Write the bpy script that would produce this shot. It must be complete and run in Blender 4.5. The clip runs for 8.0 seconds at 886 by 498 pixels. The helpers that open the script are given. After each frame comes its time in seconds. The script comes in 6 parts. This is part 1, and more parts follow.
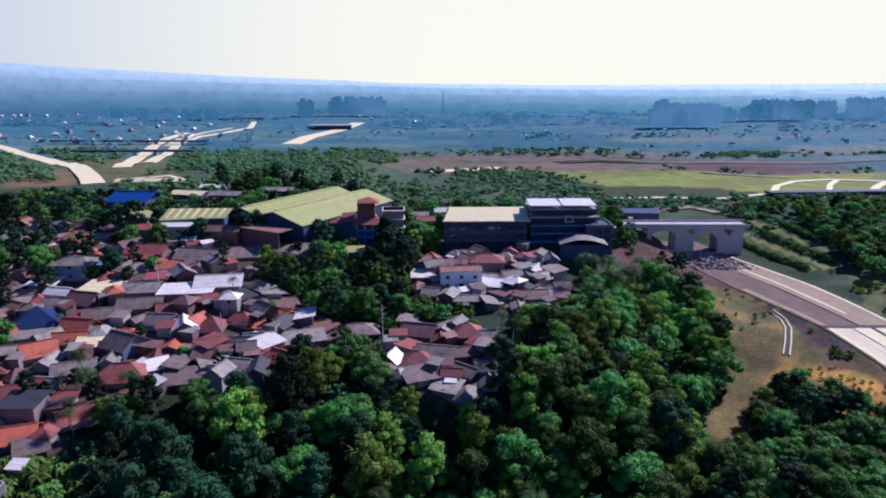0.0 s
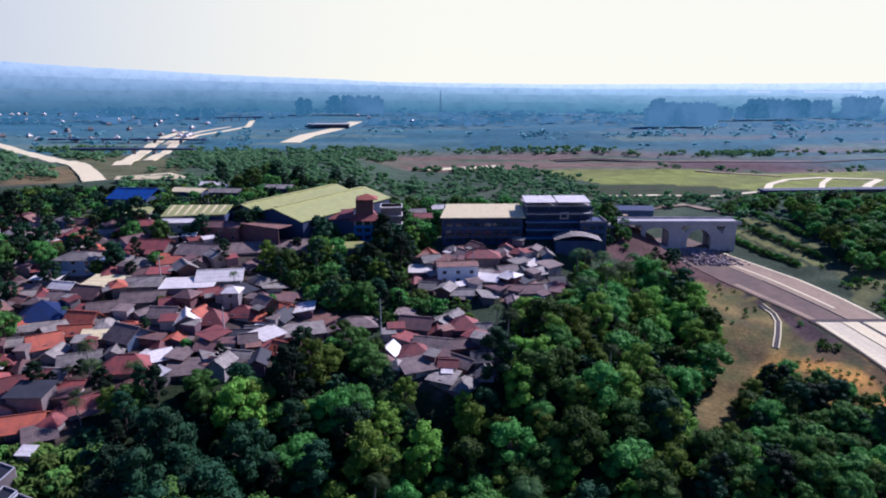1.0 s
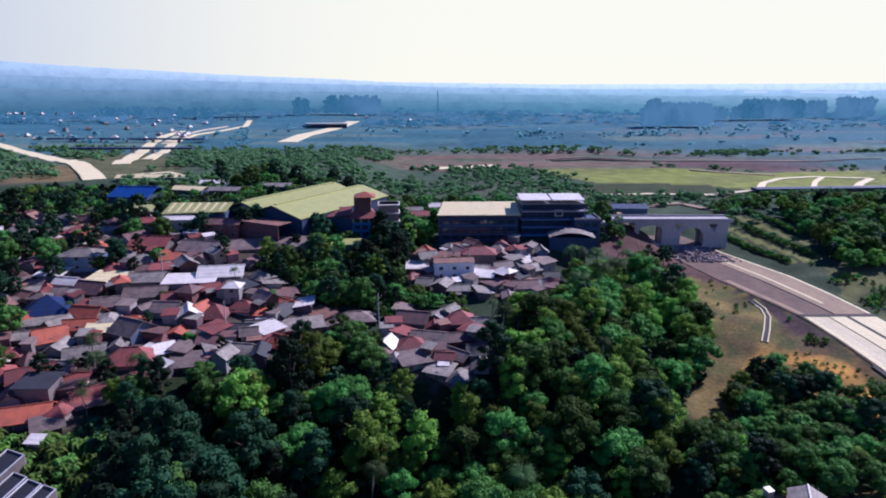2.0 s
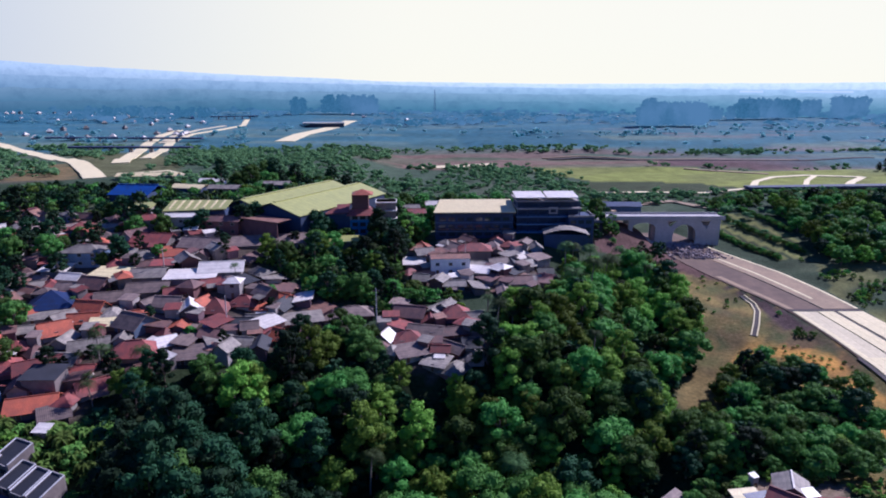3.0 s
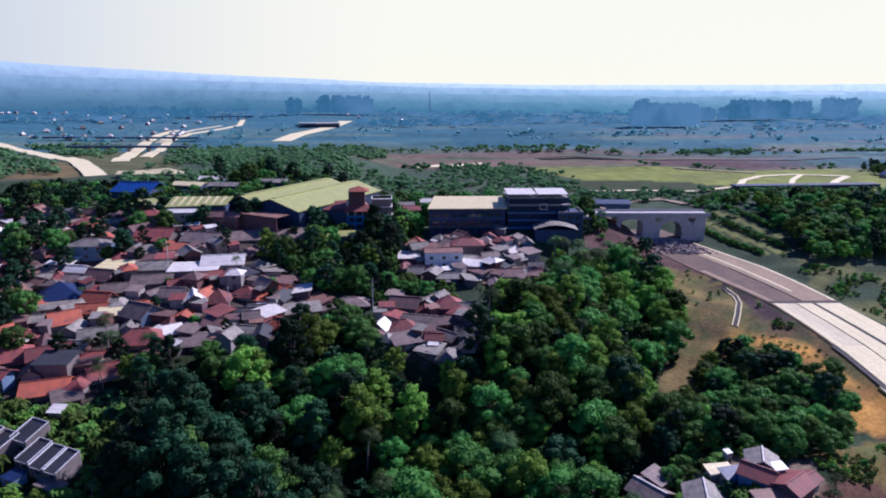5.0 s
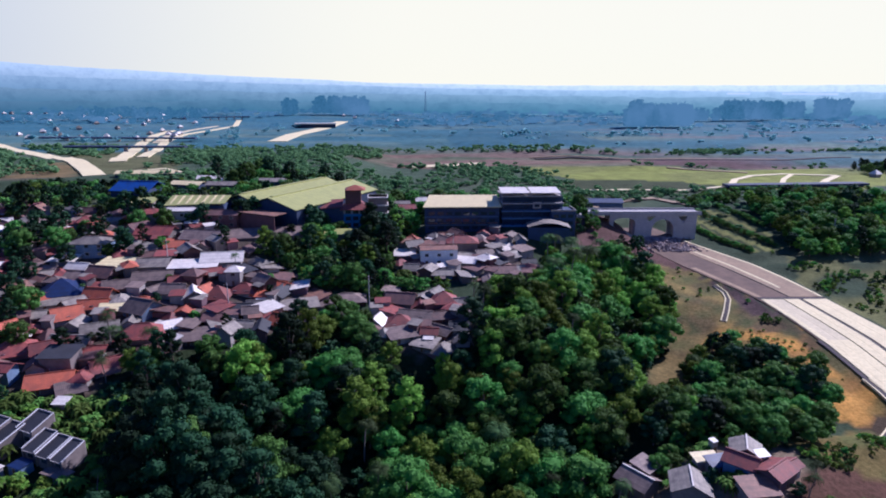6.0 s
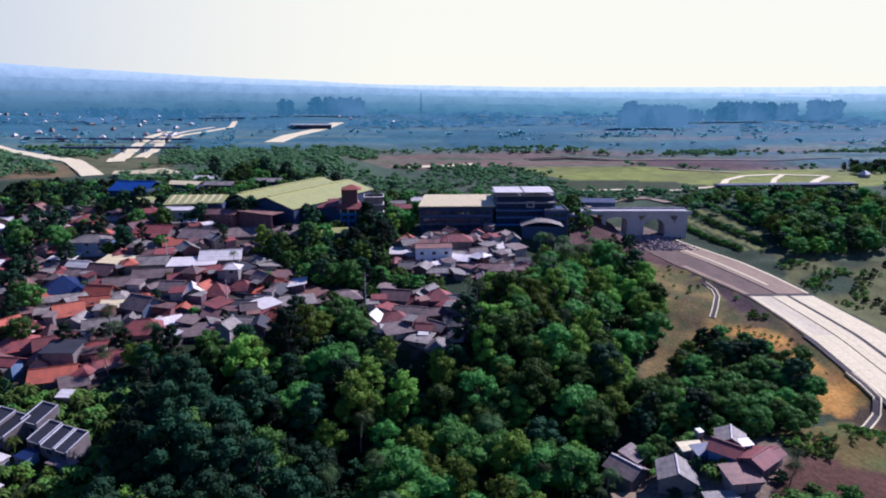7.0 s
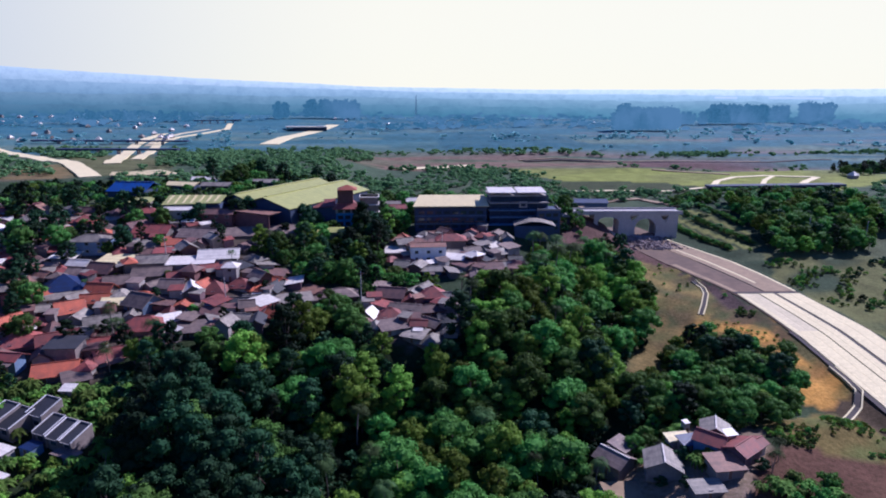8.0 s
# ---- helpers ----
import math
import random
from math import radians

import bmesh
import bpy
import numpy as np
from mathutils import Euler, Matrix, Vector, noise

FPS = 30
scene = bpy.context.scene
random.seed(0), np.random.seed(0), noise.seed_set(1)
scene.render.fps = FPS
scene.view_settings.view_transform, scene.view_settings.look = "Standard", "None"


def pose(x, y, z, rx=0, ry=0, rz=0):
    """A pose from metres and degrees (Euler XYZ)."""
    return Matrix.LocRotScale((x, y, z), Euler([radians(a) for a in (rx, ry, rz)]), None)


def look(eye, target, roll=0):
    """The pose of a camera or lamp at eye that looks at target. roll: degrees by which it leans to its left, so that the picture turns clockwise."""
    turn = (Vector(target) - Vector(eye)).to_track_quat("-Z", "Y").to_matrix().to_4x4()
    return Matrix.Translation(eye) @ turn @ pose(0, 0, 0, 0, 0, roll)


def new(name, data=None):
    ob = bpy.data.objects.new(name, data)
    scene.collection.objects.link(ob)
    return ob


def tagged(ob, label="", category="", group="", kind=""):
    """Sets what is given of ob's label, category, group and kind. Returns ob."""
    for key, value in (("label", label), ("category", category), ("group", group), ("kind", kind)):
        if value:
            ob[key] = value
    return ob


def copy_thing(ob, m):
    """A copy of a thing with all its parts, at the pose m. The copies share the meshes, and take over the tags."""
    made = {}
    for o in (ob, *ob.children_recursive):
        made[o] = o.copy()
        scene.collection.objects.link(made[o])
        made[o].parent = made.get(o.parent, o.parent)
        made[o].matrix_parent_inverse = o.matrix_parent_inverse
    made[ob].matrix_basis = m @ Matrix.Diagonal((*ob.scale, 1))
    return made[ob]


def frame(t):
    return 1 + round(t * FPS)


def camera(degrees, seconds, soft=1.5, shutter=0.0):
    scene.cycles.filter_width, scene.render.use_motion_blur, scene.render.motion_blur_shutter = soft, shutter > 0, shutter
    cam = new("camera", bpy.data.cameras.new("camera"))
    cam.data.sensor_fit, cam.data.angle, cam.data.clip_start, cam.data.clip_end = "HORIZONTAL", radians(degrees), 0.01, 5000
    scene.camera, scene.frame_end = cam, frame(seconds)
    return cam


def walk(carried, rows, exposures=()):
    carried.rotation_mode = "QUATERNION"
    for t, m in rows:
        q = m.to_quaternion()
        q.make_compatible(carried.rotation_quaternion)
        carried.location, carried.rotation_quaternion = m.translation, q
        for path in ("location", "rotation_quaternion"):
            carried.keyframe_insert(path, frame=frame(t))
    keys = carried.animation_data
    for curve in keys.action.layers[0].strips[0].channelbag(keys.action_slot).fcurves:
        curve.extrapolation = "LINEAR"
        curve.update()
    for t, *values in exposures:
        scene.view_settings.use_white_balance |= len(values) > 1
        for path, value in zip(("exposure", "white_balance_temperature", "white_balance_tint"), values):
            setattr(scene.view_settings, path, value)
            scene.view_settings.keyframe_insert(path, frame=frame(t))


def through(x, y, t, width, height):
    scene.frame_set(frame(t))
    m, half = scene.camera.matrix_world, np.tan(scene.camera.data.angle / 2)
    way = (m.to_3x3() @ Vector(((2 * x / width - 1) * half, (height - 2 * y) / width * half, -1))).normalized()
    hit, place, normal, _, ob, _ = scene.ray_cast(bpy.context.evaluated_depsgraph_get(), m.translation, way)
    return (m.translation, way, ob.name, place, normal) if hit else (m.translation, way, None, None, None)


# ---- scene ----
cam = camera(70.2, 8.0, soft=1.9)
METRES, EYE, TILT, LEAN, TURN = 36.0, 75.0, -14.6, 0.0, 0.0
ROWS = [
    (0.0, 0.0, 0.0, 0.0, 0.0, 0.0, 0.0),
    (0.5, 0.003, -0.0584, -0.0184, -0.11, -0.01, -0.01),
    (1.0, 0.0056, -0.1159, -0.0355, -0.22, -0.07, 0.0),
    (1.5, 0.0086, -0.1747, -0.0532, -0.34, -0.06, 0.01),
    (3.0, 0.0205, -0.3537, -0.1005, -0.71, -0.12, 0.06),
    (3.5, 0.0233, -0.4129, -0.117, -0.83, -0.12, 0.09),
    (4.0, 0.0245, -0.4701, -0.1337, -0.91, -0.05, 0.06),
    (4.5, 0.0267, -0.5292, -0.1517, -1.02, -0.04, 0.05),
    (6.0, 0.0383, -0.7114, -0.2019, -1.52, 0.01, 0.14),
    (6.5, 0.0423, -0.7727, -0.2185, -1.71, 0.08, 0.17),
    (7.0, 0.0459, -0.8342, -0.2354, -1.9, 0.13, 0.19),
    (7.5, 0.0489, -0.8964, -0.2554, -2.12, 0.25, 0.23),
    (8.0, 0.0528, -0.9603, -0.2727, -2.32, 0.34, 0.28),
]
walk(cam, [(t, pose(0, 0, EYE, TILT, LEAN, TURN) @ pose(METRES * x, METRES * y, METRES * z, 90 + pitch, roll, yaw)) for t, x, y, z, yaw, pitch, roll in ROWS], [(0.0, 0.64, 4030, 37), (8.0, 0.64, 4030, 37)])

# ---- the lie of the land ----
def step(a, b, v):
    s = np.clip((np.asarray(v, float) - a) / (b - a), 0, 1)
    return s * s * (3 - 2 * s)


def ripple(x, y, size, seed=0.0):
    """A smooth, endless, uneven wave of height about -1 to 1."""
    x, y = np.asarray(x, float) / size + seed, np.asarray(y, float) / size - 1.7 * seed
    return (np.sin(1.1 * x + 2.3 * np.sin(0.37 * y + seed)) + np.sin(1.3 * y + 1.9 * np.sin(0.53 * x)) + np.sin(0.9 * x - 1.2 * y + 1.3)) / 3


def road_z(y):
    return np.interp(y, (60, 120, 160, 200, 240, 285, 340), (-13, -10, -7.5, -5, -2.5, 0.5, 2))


def road_left(y):
    return np.interp(y, (60, 120, 160, 180, 200, 212, 223, 240, 262, 285, 340), (126, 130.5, 132.8, 132, 130, 126, 121.5, 115, 108, 105, 88))


def road_right(y):
    return np.interp(y, (60, 120, 166, 206, 222, 240, 258, 272, 285, 340), (150, 157.5, 160.5, 155, 152, 147, 138, 131, 127, 110))


def ground_z(x, y):
    x, y = np.asarray(x, float), np.asarray(y, float)
    west = np.interp(y, (0, 60, 100, 145, 165, 190, 240, 300, 420, 600, 900), (-18, -11, -3, 5, 9, 15, 21.5, 24, 23, 11, 8))
    gully = np.interp(y, (0, 60, 110, 132, 146, 175, 200, 235, 270, 330, 420, 900), (-24, -22, -20, -9, 0, 4, 7, 12, 12, 10, 9, 8))
    slope = np.interp(y, (0, 60, 95, 130, 165, 185, 200, 230, 260, 285, 320, 420), (-14, -11, -8.5, -13, -14, -11, -6, -2, 4, 11, 10, 9))
    cut = np.interp(y, (0, 60, 120, 160, 200, 240, 285, 330, 380, 420), (-18, -15, -12, -9, -6.5, -3.5, 0, 6, 9, 9))
    east = np.interp(y, (0, 100, 150, 200, 240, 270, 330, 420), (-16, -14, -11, -8, -3, 3, 9, 9))
    w = [step(-75, -15, x), step(28, 78, x), step(82, 122, x), step(150, 185, x)]
    z = west + w[0] * (gully - west)
    z = z + w[1] * (slope - z)
    z = z + w[2] * (cut - z)
    z = z + w[3] * (east - z)
    # the bed of the motorway lies level across, with banks on both sides
    inside = np.minimum(x - road_left(y), road_right(y) - x)
    bed = step(-6, -1, inside) * step(335, 300, y)
    z = z + bed * (road_z(y) - 0.25 - z)
    calm = 1 - step(-12, -4, inside)
    z = z + calm * (0.5 * ripple(x, y, 7) + 0.9 * ripple(x, y, 23, 2.0)) * step(420, 380, y + 0.3 * x)
    z = z + 3.0 * np.exp(-((x - 107) / 14) ** 2 - ((y - 105) / 7) ** 2)
    z = z + 6.5 * np.exp(-((x - 52) / 17) ** 2 - ((y - 236) / 15) ** 2)
    # far country: low swells that rise towards the hills
    away = step(650, 1500, np.hypot(x, y))
    z = z + away * (5 * ripple(x, y, 230, 4.0) + np.clip(-x, 0, 3000) * 0.012)
    # swells of the built-up earth beyond the meadow
    mid = step(430, 500, y) * step(1000, 760, np.hypot(x, y)) * step(-60, 0, x)
    z = z + mid * (2.2 * ripple(x, 2.6 * y, 62, 1.5) + 1.2 * ripple(x, 3.0 * y, 27, 5.5))
    return z - 26 * step(1480, 1720, np.hypot(x, y))

# ---- sky, sun ----
SUN_AZ, SUN_EL = 54.0, 39.0
world = bpy.data.worlds.new("sky")
scene.world = world
world.use_nodes = True
wn = world.node_tree.nodes
sky = wn.new("ShaderNodeTexSky")
sky.sky_type, sky.sun_disc = "NISHITA", False
sky.sun_elevation, sky.sun_rotation = radians(SUN_EL), radians(SUN_AZ)
sky.air_density, sky.dust_density, sky.ozone_density = 1.1, 0.2, 6.0
wn["Background"].inputs["Strength"].default_value = 0.038
# a hazy dry-season sky: the clear sky's colours, veiled by cream haze that thins with height
veil = wn.new("ShaderNodeMix")
veil.data_type = "RGBA"
place, split, rise = wn.new("ShaderNodeTexCoord"), wn.new("ShaderNodeSeparateXYZ"), wn.new("ShaderNodeMapRange")
rise.interpolation_type = "SMOOTHSTEP"
for socket, value in (("From Min", 0.16), ("From Max", 0.30), ("To Min", 0.96), ("To Max", 0.0)):
    rise.inputs[socket].default_value = value
world.node_tree.links.new(place.outputs["Generated"], split.inputs[0])
world.node_tree.links.new(split.outputs["Z"], rise.inputs["Value"])
world.node_tree.links.new(rise.outputs["Result"], veil.inputs[0])
# the haze is cream towards the sun's half of the sky and bluer away from it
haze, side = wn.new("ShaderNodeMix"), wn.new("ShaderNodeMapRange")
haze.data_type, side.interpolation_type = "RGBA", "SMOOTHSTEP"
haze.inputs[6].default_value, haze.inputs[7].default_value = (6.0, 6.4, 5.0, 1), (21.5, 16.2, 5.6, 1)
side.inputs["From Min"].default_value, side.inputs["From Max"].default_value = -0.6, 0.6
sunward = wn.new("ShaderNodeVectorMath")
sunward.operation = "DOT_PRODUCT"
sunward.inputs[1].default_value = (math.sin(radians(SUN_AZ)), math.cos(radians(SUN_AZ)), 0)
world.node_tree.links.new(place.outputs["Generated"], sunward.inputs[0])
world.node_tree.links.new(sunward.outputs["Value"], side.inputs["Value"])
world.node_tree.links.new(side.outputs["Result"], haze.inputs[0])
world.node_tree.links.new(haze.outputs[2], veil.inputs[7])
world.node_tree.links.new(sky.outputs["Color"], veil.inputs[6])
world.node_tree.links.new(veil.outputs[2], wn["Background"].inputs["Color"])
sun = new("sun", bpy.data.lights.new("sun", "SUN"))
sun.data.energy, sun.data.angle, sun.data.color = 5.0, radians(0.5), (1.0, 0.735, 0.375)
sun_way = Vector((math.sin(radians(SUN_AZ)) * math.cos(radians(SUN_EL)), math.cos(radians(SUN_AZ)) * math.cos(radians(SUN_EL)), math.sin(radians(SUN_EL))))
sun.matrix_world = look(sun_way * 300, (0, 0, 0))


# ---- materials ----
def nodes_of(name):
    m = bpy.data.materials.new(name)
    m.use_nodes = True
    return m, m.node_tree.nodes, m.node_tree.links, m.node_tree.nodes["Principled BSDF"]


def mixed(n, l, fac, a, b, blend="MIX"):
    node = n.new("ShaderNodeMix")
    node.data_type, node.blend_type = "RGBA", blend
    for socket, value in ((node.inputs[0], fac), (node.inputs[6], a), (node.inputs[7], b)):
        if isinstance(value, (int, float)):
            socket.default_value = value
        elif isinstance(value, tuple):
            socket.default_value = (*value[:3], 1)
        else:
            l.new(value, socket)
    return node.outputs[2]


def noise_at(n, l, scale, detail=4.0, rough=0.6, coords="Object"):
    tc = n.new("ShaderNodeTexCoord")
    nt = n.new("ShaderNodeTexNoise")
    nt.inputs["Scale"].default_value, nt.inputs["Detail"].default_value, nt.inputs["Roughness"].default_value = scale, detail, rough
    l.new(tc.outputs[coords], nt.inputs["Vector"])
    return nt.outputs["Fac"]


def ramped(n, l, value, lo, hi):
    r = n.new("ShaderNodeMapRange")
    r.inputs["From Min"].default_value, r.inputs["From Max"].default_value = lo, hi
    l.new(value, r.inputs["Value"])
    return r.outputs["Result"]


def bumped(n, l, bsdf, value, strength, distance):
    b = n.new("ShaderNodeBump")
    b.inputs["Strength"].default_value, b.inputs["Distance"].default_value = strength, distance
    l.new(value, b.inputs["Height"])
    l.new(b.outputs["Normal"], bsdf.inputs["Normal"])


def surface(name, base, dirt=None, rough=0.85, grain=1.5, patch=0.12, metal=0.0, vary=0.25, relief=0.15):
    """Paint, plaster, concrete and soil: broad stains, fine grain, a little difference from piece to piece."""
    m, n, l, b = nodes_of(name)
    dirt = dirt or tuple(0.55 * c for c in base)
    info = n.new("ShaderNodeObjectInfo")
    col = mixed(n, l, ramped(n, l, noise_at(n, l, patch, 3), 0.42, 0.68), base, dirt)
    col = mixed(n, l, ramped(n, l, noise_at(n, l, grain, 5), 0.3, 0.75), col, tuple(0.72 * c for c in base))
    hsv = n.new("ShaderNodeHueSaturation")
    l.new(col, hsv.inputs["Color"])
    r = n.new("ShaderNodeMapRange")
    r.inputs["To Min"].default_value, r.inputs["To Max"].default_value = 1 - vary, 1 + vary
    l.new(info.outputs["Random"], r.inputs["Value"])
    l.new(r.outputs["Result"], hsv.inputs["Value"])
    l.new(hsv.outputs["Color"], b.inputs["Base Color"])
    b.inputs["Roughness"].default_value, b.inputs["Metallic"].default_value = rough, metal
    bumped(n, l, b, noise_at(n, l, grain * 3, 4), relief, 0.1)
    return m


def roofing(name, base, dirt, rough=0.7, rib=1.0, row=0.9, vary=0.3, metal=0.0):
    """Tiles or corrugated sheets: ribs down the slope, rows across it, faded and mossy patches."""
    m, n, l, b = nodes_of(name)
    tc = n.new("ShaderNodeTexCoord")
    info = n.new("ShaderNodeObjectInfo")
    ribs = n.new("ShaderNodeTexWave")
    ribs.bands_direction = "X"
    ribs.inputs["Scale"].default_value, ribs.inputs["Distortion"].default_value = rib, 0.4
    rows = n.new("ShaderNodeTexWave")
    rows.bands_direction, rows.wave_profile = "Y", "SAW"
    rows.inputs["Scale"].default_value, rows.inputs["Distortion"].default_value = row, 0.6
    for w in (ribs, rows):
        l.new(tc.outputs["Object"], w.inputs["Vector"])
    col = mixed(n, l, ramped(n, l, noise_at(n, l, 0.45, 4), 0.4, 0.66), base, dirt)
    col = mixed(n, l, ramped(n, l, noise_at(n, l, 2.6, 5), 0.35, 0.8), col, tuple(0.6 * c for c in base))
    dark = n.new("ShaderNodeMath")
    dark.operation = "MULTIPLY"
    dark.inputs[1].default_value = 0.3
    l.new(rows.outputs["Fac"], dark.inputs[0])
    col = mixed(n, l, dark.outputs[0], col, tuple(0.45 * c for c in dirt))
    hsv = n.new("ShaderNodeHueSaturation")
    l.new(col, hsv.inputs["Color"])
    r = n.new("ShaderNodeMapRange")
    r.inputs["To Min"].default_value, r.inputs["To Max"].default_value = 1 - vary, 1 + vary
    l.new(info.outputs["Random"], r.inputs["Value"])
    l.new(r.outputs["Result"], hsv.inputs["Value"])
    l.new(hsv.outputs["Color"], b.inputs["Base Color"])
    b.inputs["Roughness"].default_value, b.inputs["Metallic"].default_value = rough, metal
    bumped(n, l, b, ribs.outputs["Fac"], 0.35, 0.08)
    return m


def leafage(name, dark, light, through=0.35, spread=0.12, joined=False, gloss=0.75):
    """Leaves: each one a little different, each plant a little different, with light shining through."""
    m, n, l, b = nodes_of(name)
    geo = n.new("ShaderNodeNewGeometry")
    if joined:
        info = n.new("ShaderNodeAttribute")
        info.attribute_name = "tint"
        own = info.outputs["Fac"]
    else:
        own = n.new("ShaderNodeObjectInfo").outputs["Random"]
    own_leaf = n.new("ShaderNodeMapRange")
    own_leaf.inputs["To Min"].default_value, own_leaf.inputs["To Max"].default_value = 0.36, 0.64
    l.new(geo.outputs["Random Per Island"], own_leaf.inputs["Value"])
    col = mixed(n, l, own_leaf.outputs["Result"], dark, light)
    hsv = n.new("ShaderNodeHueSaturation")
    l.new(col, hsv.inputs["Color"])
    for socket, lo, hi in (("Value", 0.36, 1.55), ("Hue", 0.5 - spread / 5, 0.5 + spread / 5)):
        r = n.new("ShaderNodeMapRange")
        r.inputs["To Min"].default_value, r.inputs["To Max"].default_value = lo, hi
        l.new(own, r.inputs["Value"])
        l.new(r.outputs["Result"], hsv.inputs[socket])
    l.new(hsv.outputs["Color"], b.inputs["Base Color"])
    b.inputs["Roughness"].default_value = gloss
    b.inputs["Specular IOR Level"].default_value = 0.5 * (1 - gloss)
    tr = n.new("ShaderNodeBsdfTranslucent")
    l.new(hsv.outputs["Color"], tr.inputs["Color"])
    mix = n.new("ShaderNodeMixShader")
    mix.inputs[0].default_value = through
    l.new(b.outputs[0], mix.inputs[1])
    l.new(tr.outputs[0], mix.inputs[2])
    l.new(mix.outputs[0], n["Material Output"].inputs[0])
    return m


def land_material():
    m, n, l, b = nodes_of("land")
    at = n.new("ShaderNodeAttribute")
    at.attribute_name = "cover"
    col = mixed(n, l, ramped(n, l, noise_at(n, l, 0.09, 6), 0.3, 0.75), at.outputs["Color"], (0.5, 0.5, 0.45), "MULTIPLY")
    col = mixed(n, l, ramped(n, l, noise_at(n, l, 0.9, 6, 0.7), 0.35, 0.7), col, (0.45, 0.5, 0.4), "MULTIPLY")
    l.new(col, b.inputs["Base Color"])
    b.inputs["Roughness"].default_value = 0.95
    b.inputs["Specular IOR Level"].default_value = 0.1
    bumped(n, l, b, noise_at(n, l, 0.8, 6, 0.7), 0.6, 0.6)
    return m


LAND = land_material()
TILE_RED = roofing("red clay tiles", (0.28, 0.066, 0.046), (0.12, 0.046, 0.046))
TILE_ORANGE = roofing("orange clay tiles", (0.47, 0.115, 0.042), (0.26, 0.078, 0.042))
TILE_BROWN = roofing("weathered brown tiles", (0.19, 0.096, 0.074), (0.072, 0.044, 0.048))
TILE_DARK = roofing("dark grey tiles", (0.035, 0.035, 0.042), (0.02, 0.02, 0.024))
SHEET_GREY = roofing("fibre cement sheets", (0.32, 0.28, 0.22), (0.13, 0.108, 0.096), rib=0.8, row=0.25)
SHEET_TAUPE = roofing("weathered fibre cement sheets", (0.26, 0.19, 0.15), (0.105, 0.074, 0.07), rib=0.8, row=0.25)
SHEET_WHITE = roofing("pale zinc sheets", (0.86, 0.79, 0.68), (0.64, 0.57, 0.49), 0.45, 0.8, 0.2, 0.1)
SHEET_BLUE = roofing("blue painted sheets", (0.015, 0.06, 0.28), (0.01, 0.03, 0.13), 0.5, 0.8, 0.2, 0.1)
# navy blue, deepened further for a front slope lying in shade
SHEET_NAVY = roofing("navy sheets deepened for shade", (0.012, 0.028, 0.11), (0.01, 0.018, 0.06), 0.5, 0.8, 0.2, 0.1)
SHEET_LIME = roofing("lime painted sheets", (0.44, 0.44, 0.105), (0.33, 0.335, 0.085), 0.5, 0.5, 0.12, 0.08)
SHEET_RUST = roofing("rusted sheets", (0.30, 0.15, 0.095), (0.15, 0.085, 0.06), 0.7, 0.8, 0.2, 0.15)
SHEET_CREAM = roofing("cream roof sheets", (0.82, 0.70, 0.34), (0.70, 0.58, 0.28), 0.6, 0.5, 0.12, 0.05)
# whitewash, cream and rose base colours darkened to deepen the shaded walls
WALL_WHITE = surface("whitewash darkened for shade", (0.38, 0.345, 0.32), (0.20, 0.175, 0.16), 0.9, 1.5, 0.3)
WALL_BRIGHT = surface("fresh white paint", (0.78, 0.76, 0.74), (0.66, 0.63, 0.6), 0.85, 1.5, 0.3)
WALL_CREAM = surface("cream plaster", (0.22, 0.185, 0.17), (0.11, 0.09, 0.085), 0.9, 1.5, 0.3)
WALL_PINK = surface("rose plaster darkened for shade", (0.18, 0.105, 0.12), (0.10, 0.065, 0.075), 0.9, 1.5, 0.3)
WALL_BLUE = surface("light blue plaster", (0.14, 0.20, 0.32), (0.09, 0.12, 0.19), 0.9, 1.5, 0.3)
WALL_AZURE = surface("azure painted wall", (0.10, 0.26, 0.55), (0.07, 0.16, 0.34), 0.85, 1.5, 0.3)
WALL_BRICK = surface("raw brick", (0.16, 0.075, 0.07), (0.10, 0.05, 0.05), 0.92, 3.0, 0.4)
WALL_SLATE = surface("blue grey factory wall", (0.036, 0.056, 0.125), (0.022, 0.032, 0.066), 0.8, 1.0, 0.2)
CONCRETE = surface("concrete", (0.52, 0.48, 0.45), (0.36, 0.33, 0.31), 0.9, 1.2, 0.12, vary=0.08)
SLAB_PALE = surface("pale paving concrete", (0.76, 0.655, 0.345), (0.69, 0.59, 0.31), 0.85, 1.0, 0.08, vary=0.02)
SLAB_GREY = surface("grey paving concrete", (0.64, 0.55, 0.32), (0.54, 0.46, 0.27), 0.85, 1.0, 0.08, vary=0.05)
LEAN = surface("lean concrete", (0.33, 0.235, 0.125), (0.20, 0.142, 0.08), 0.9, 0.8, 0.16, vary=0.05)
SOIL = surface("graded soil", (0.165, 0.108, 0.068), (0.09, 0.06, 0.042), 0.95, 0.8, 0.14, vary=0.05)
DARK_GAP = surface("dark soil", (0.07, 0.055, 0.05), (0.04, 0.035, 0.03), 0.95, 0.8, 0.2)
STONE = surface("rubble stone", (0.46, 0.37, 0.34), (0.28, 0.22, 0.20), 0.9, 1.5, 0.5, vary=0.3)
BARK = surface("bark", (0.14, 0.10, 0.075), (0.08, 0.06, 0.045), 0.9, 3.0, 0.8)
PALM_BARK = surface("palm bark", (0.24, 0.20, 0.16), (0.14, 0.12, 0.1), 0.9, 3.0, 0.8)
WOOD = surface("brown painted wood", (0.16, 0.09, 0.06), None, 0.7, 3.0, 0.8)
GLASS, _n, _l, _b = nodes_of("window glass")
_b.inputs["Base Color"].default_value = (0.03, 0.04, 0.05, 1)
_b.inputs["Roughness"].default_value = 0.028
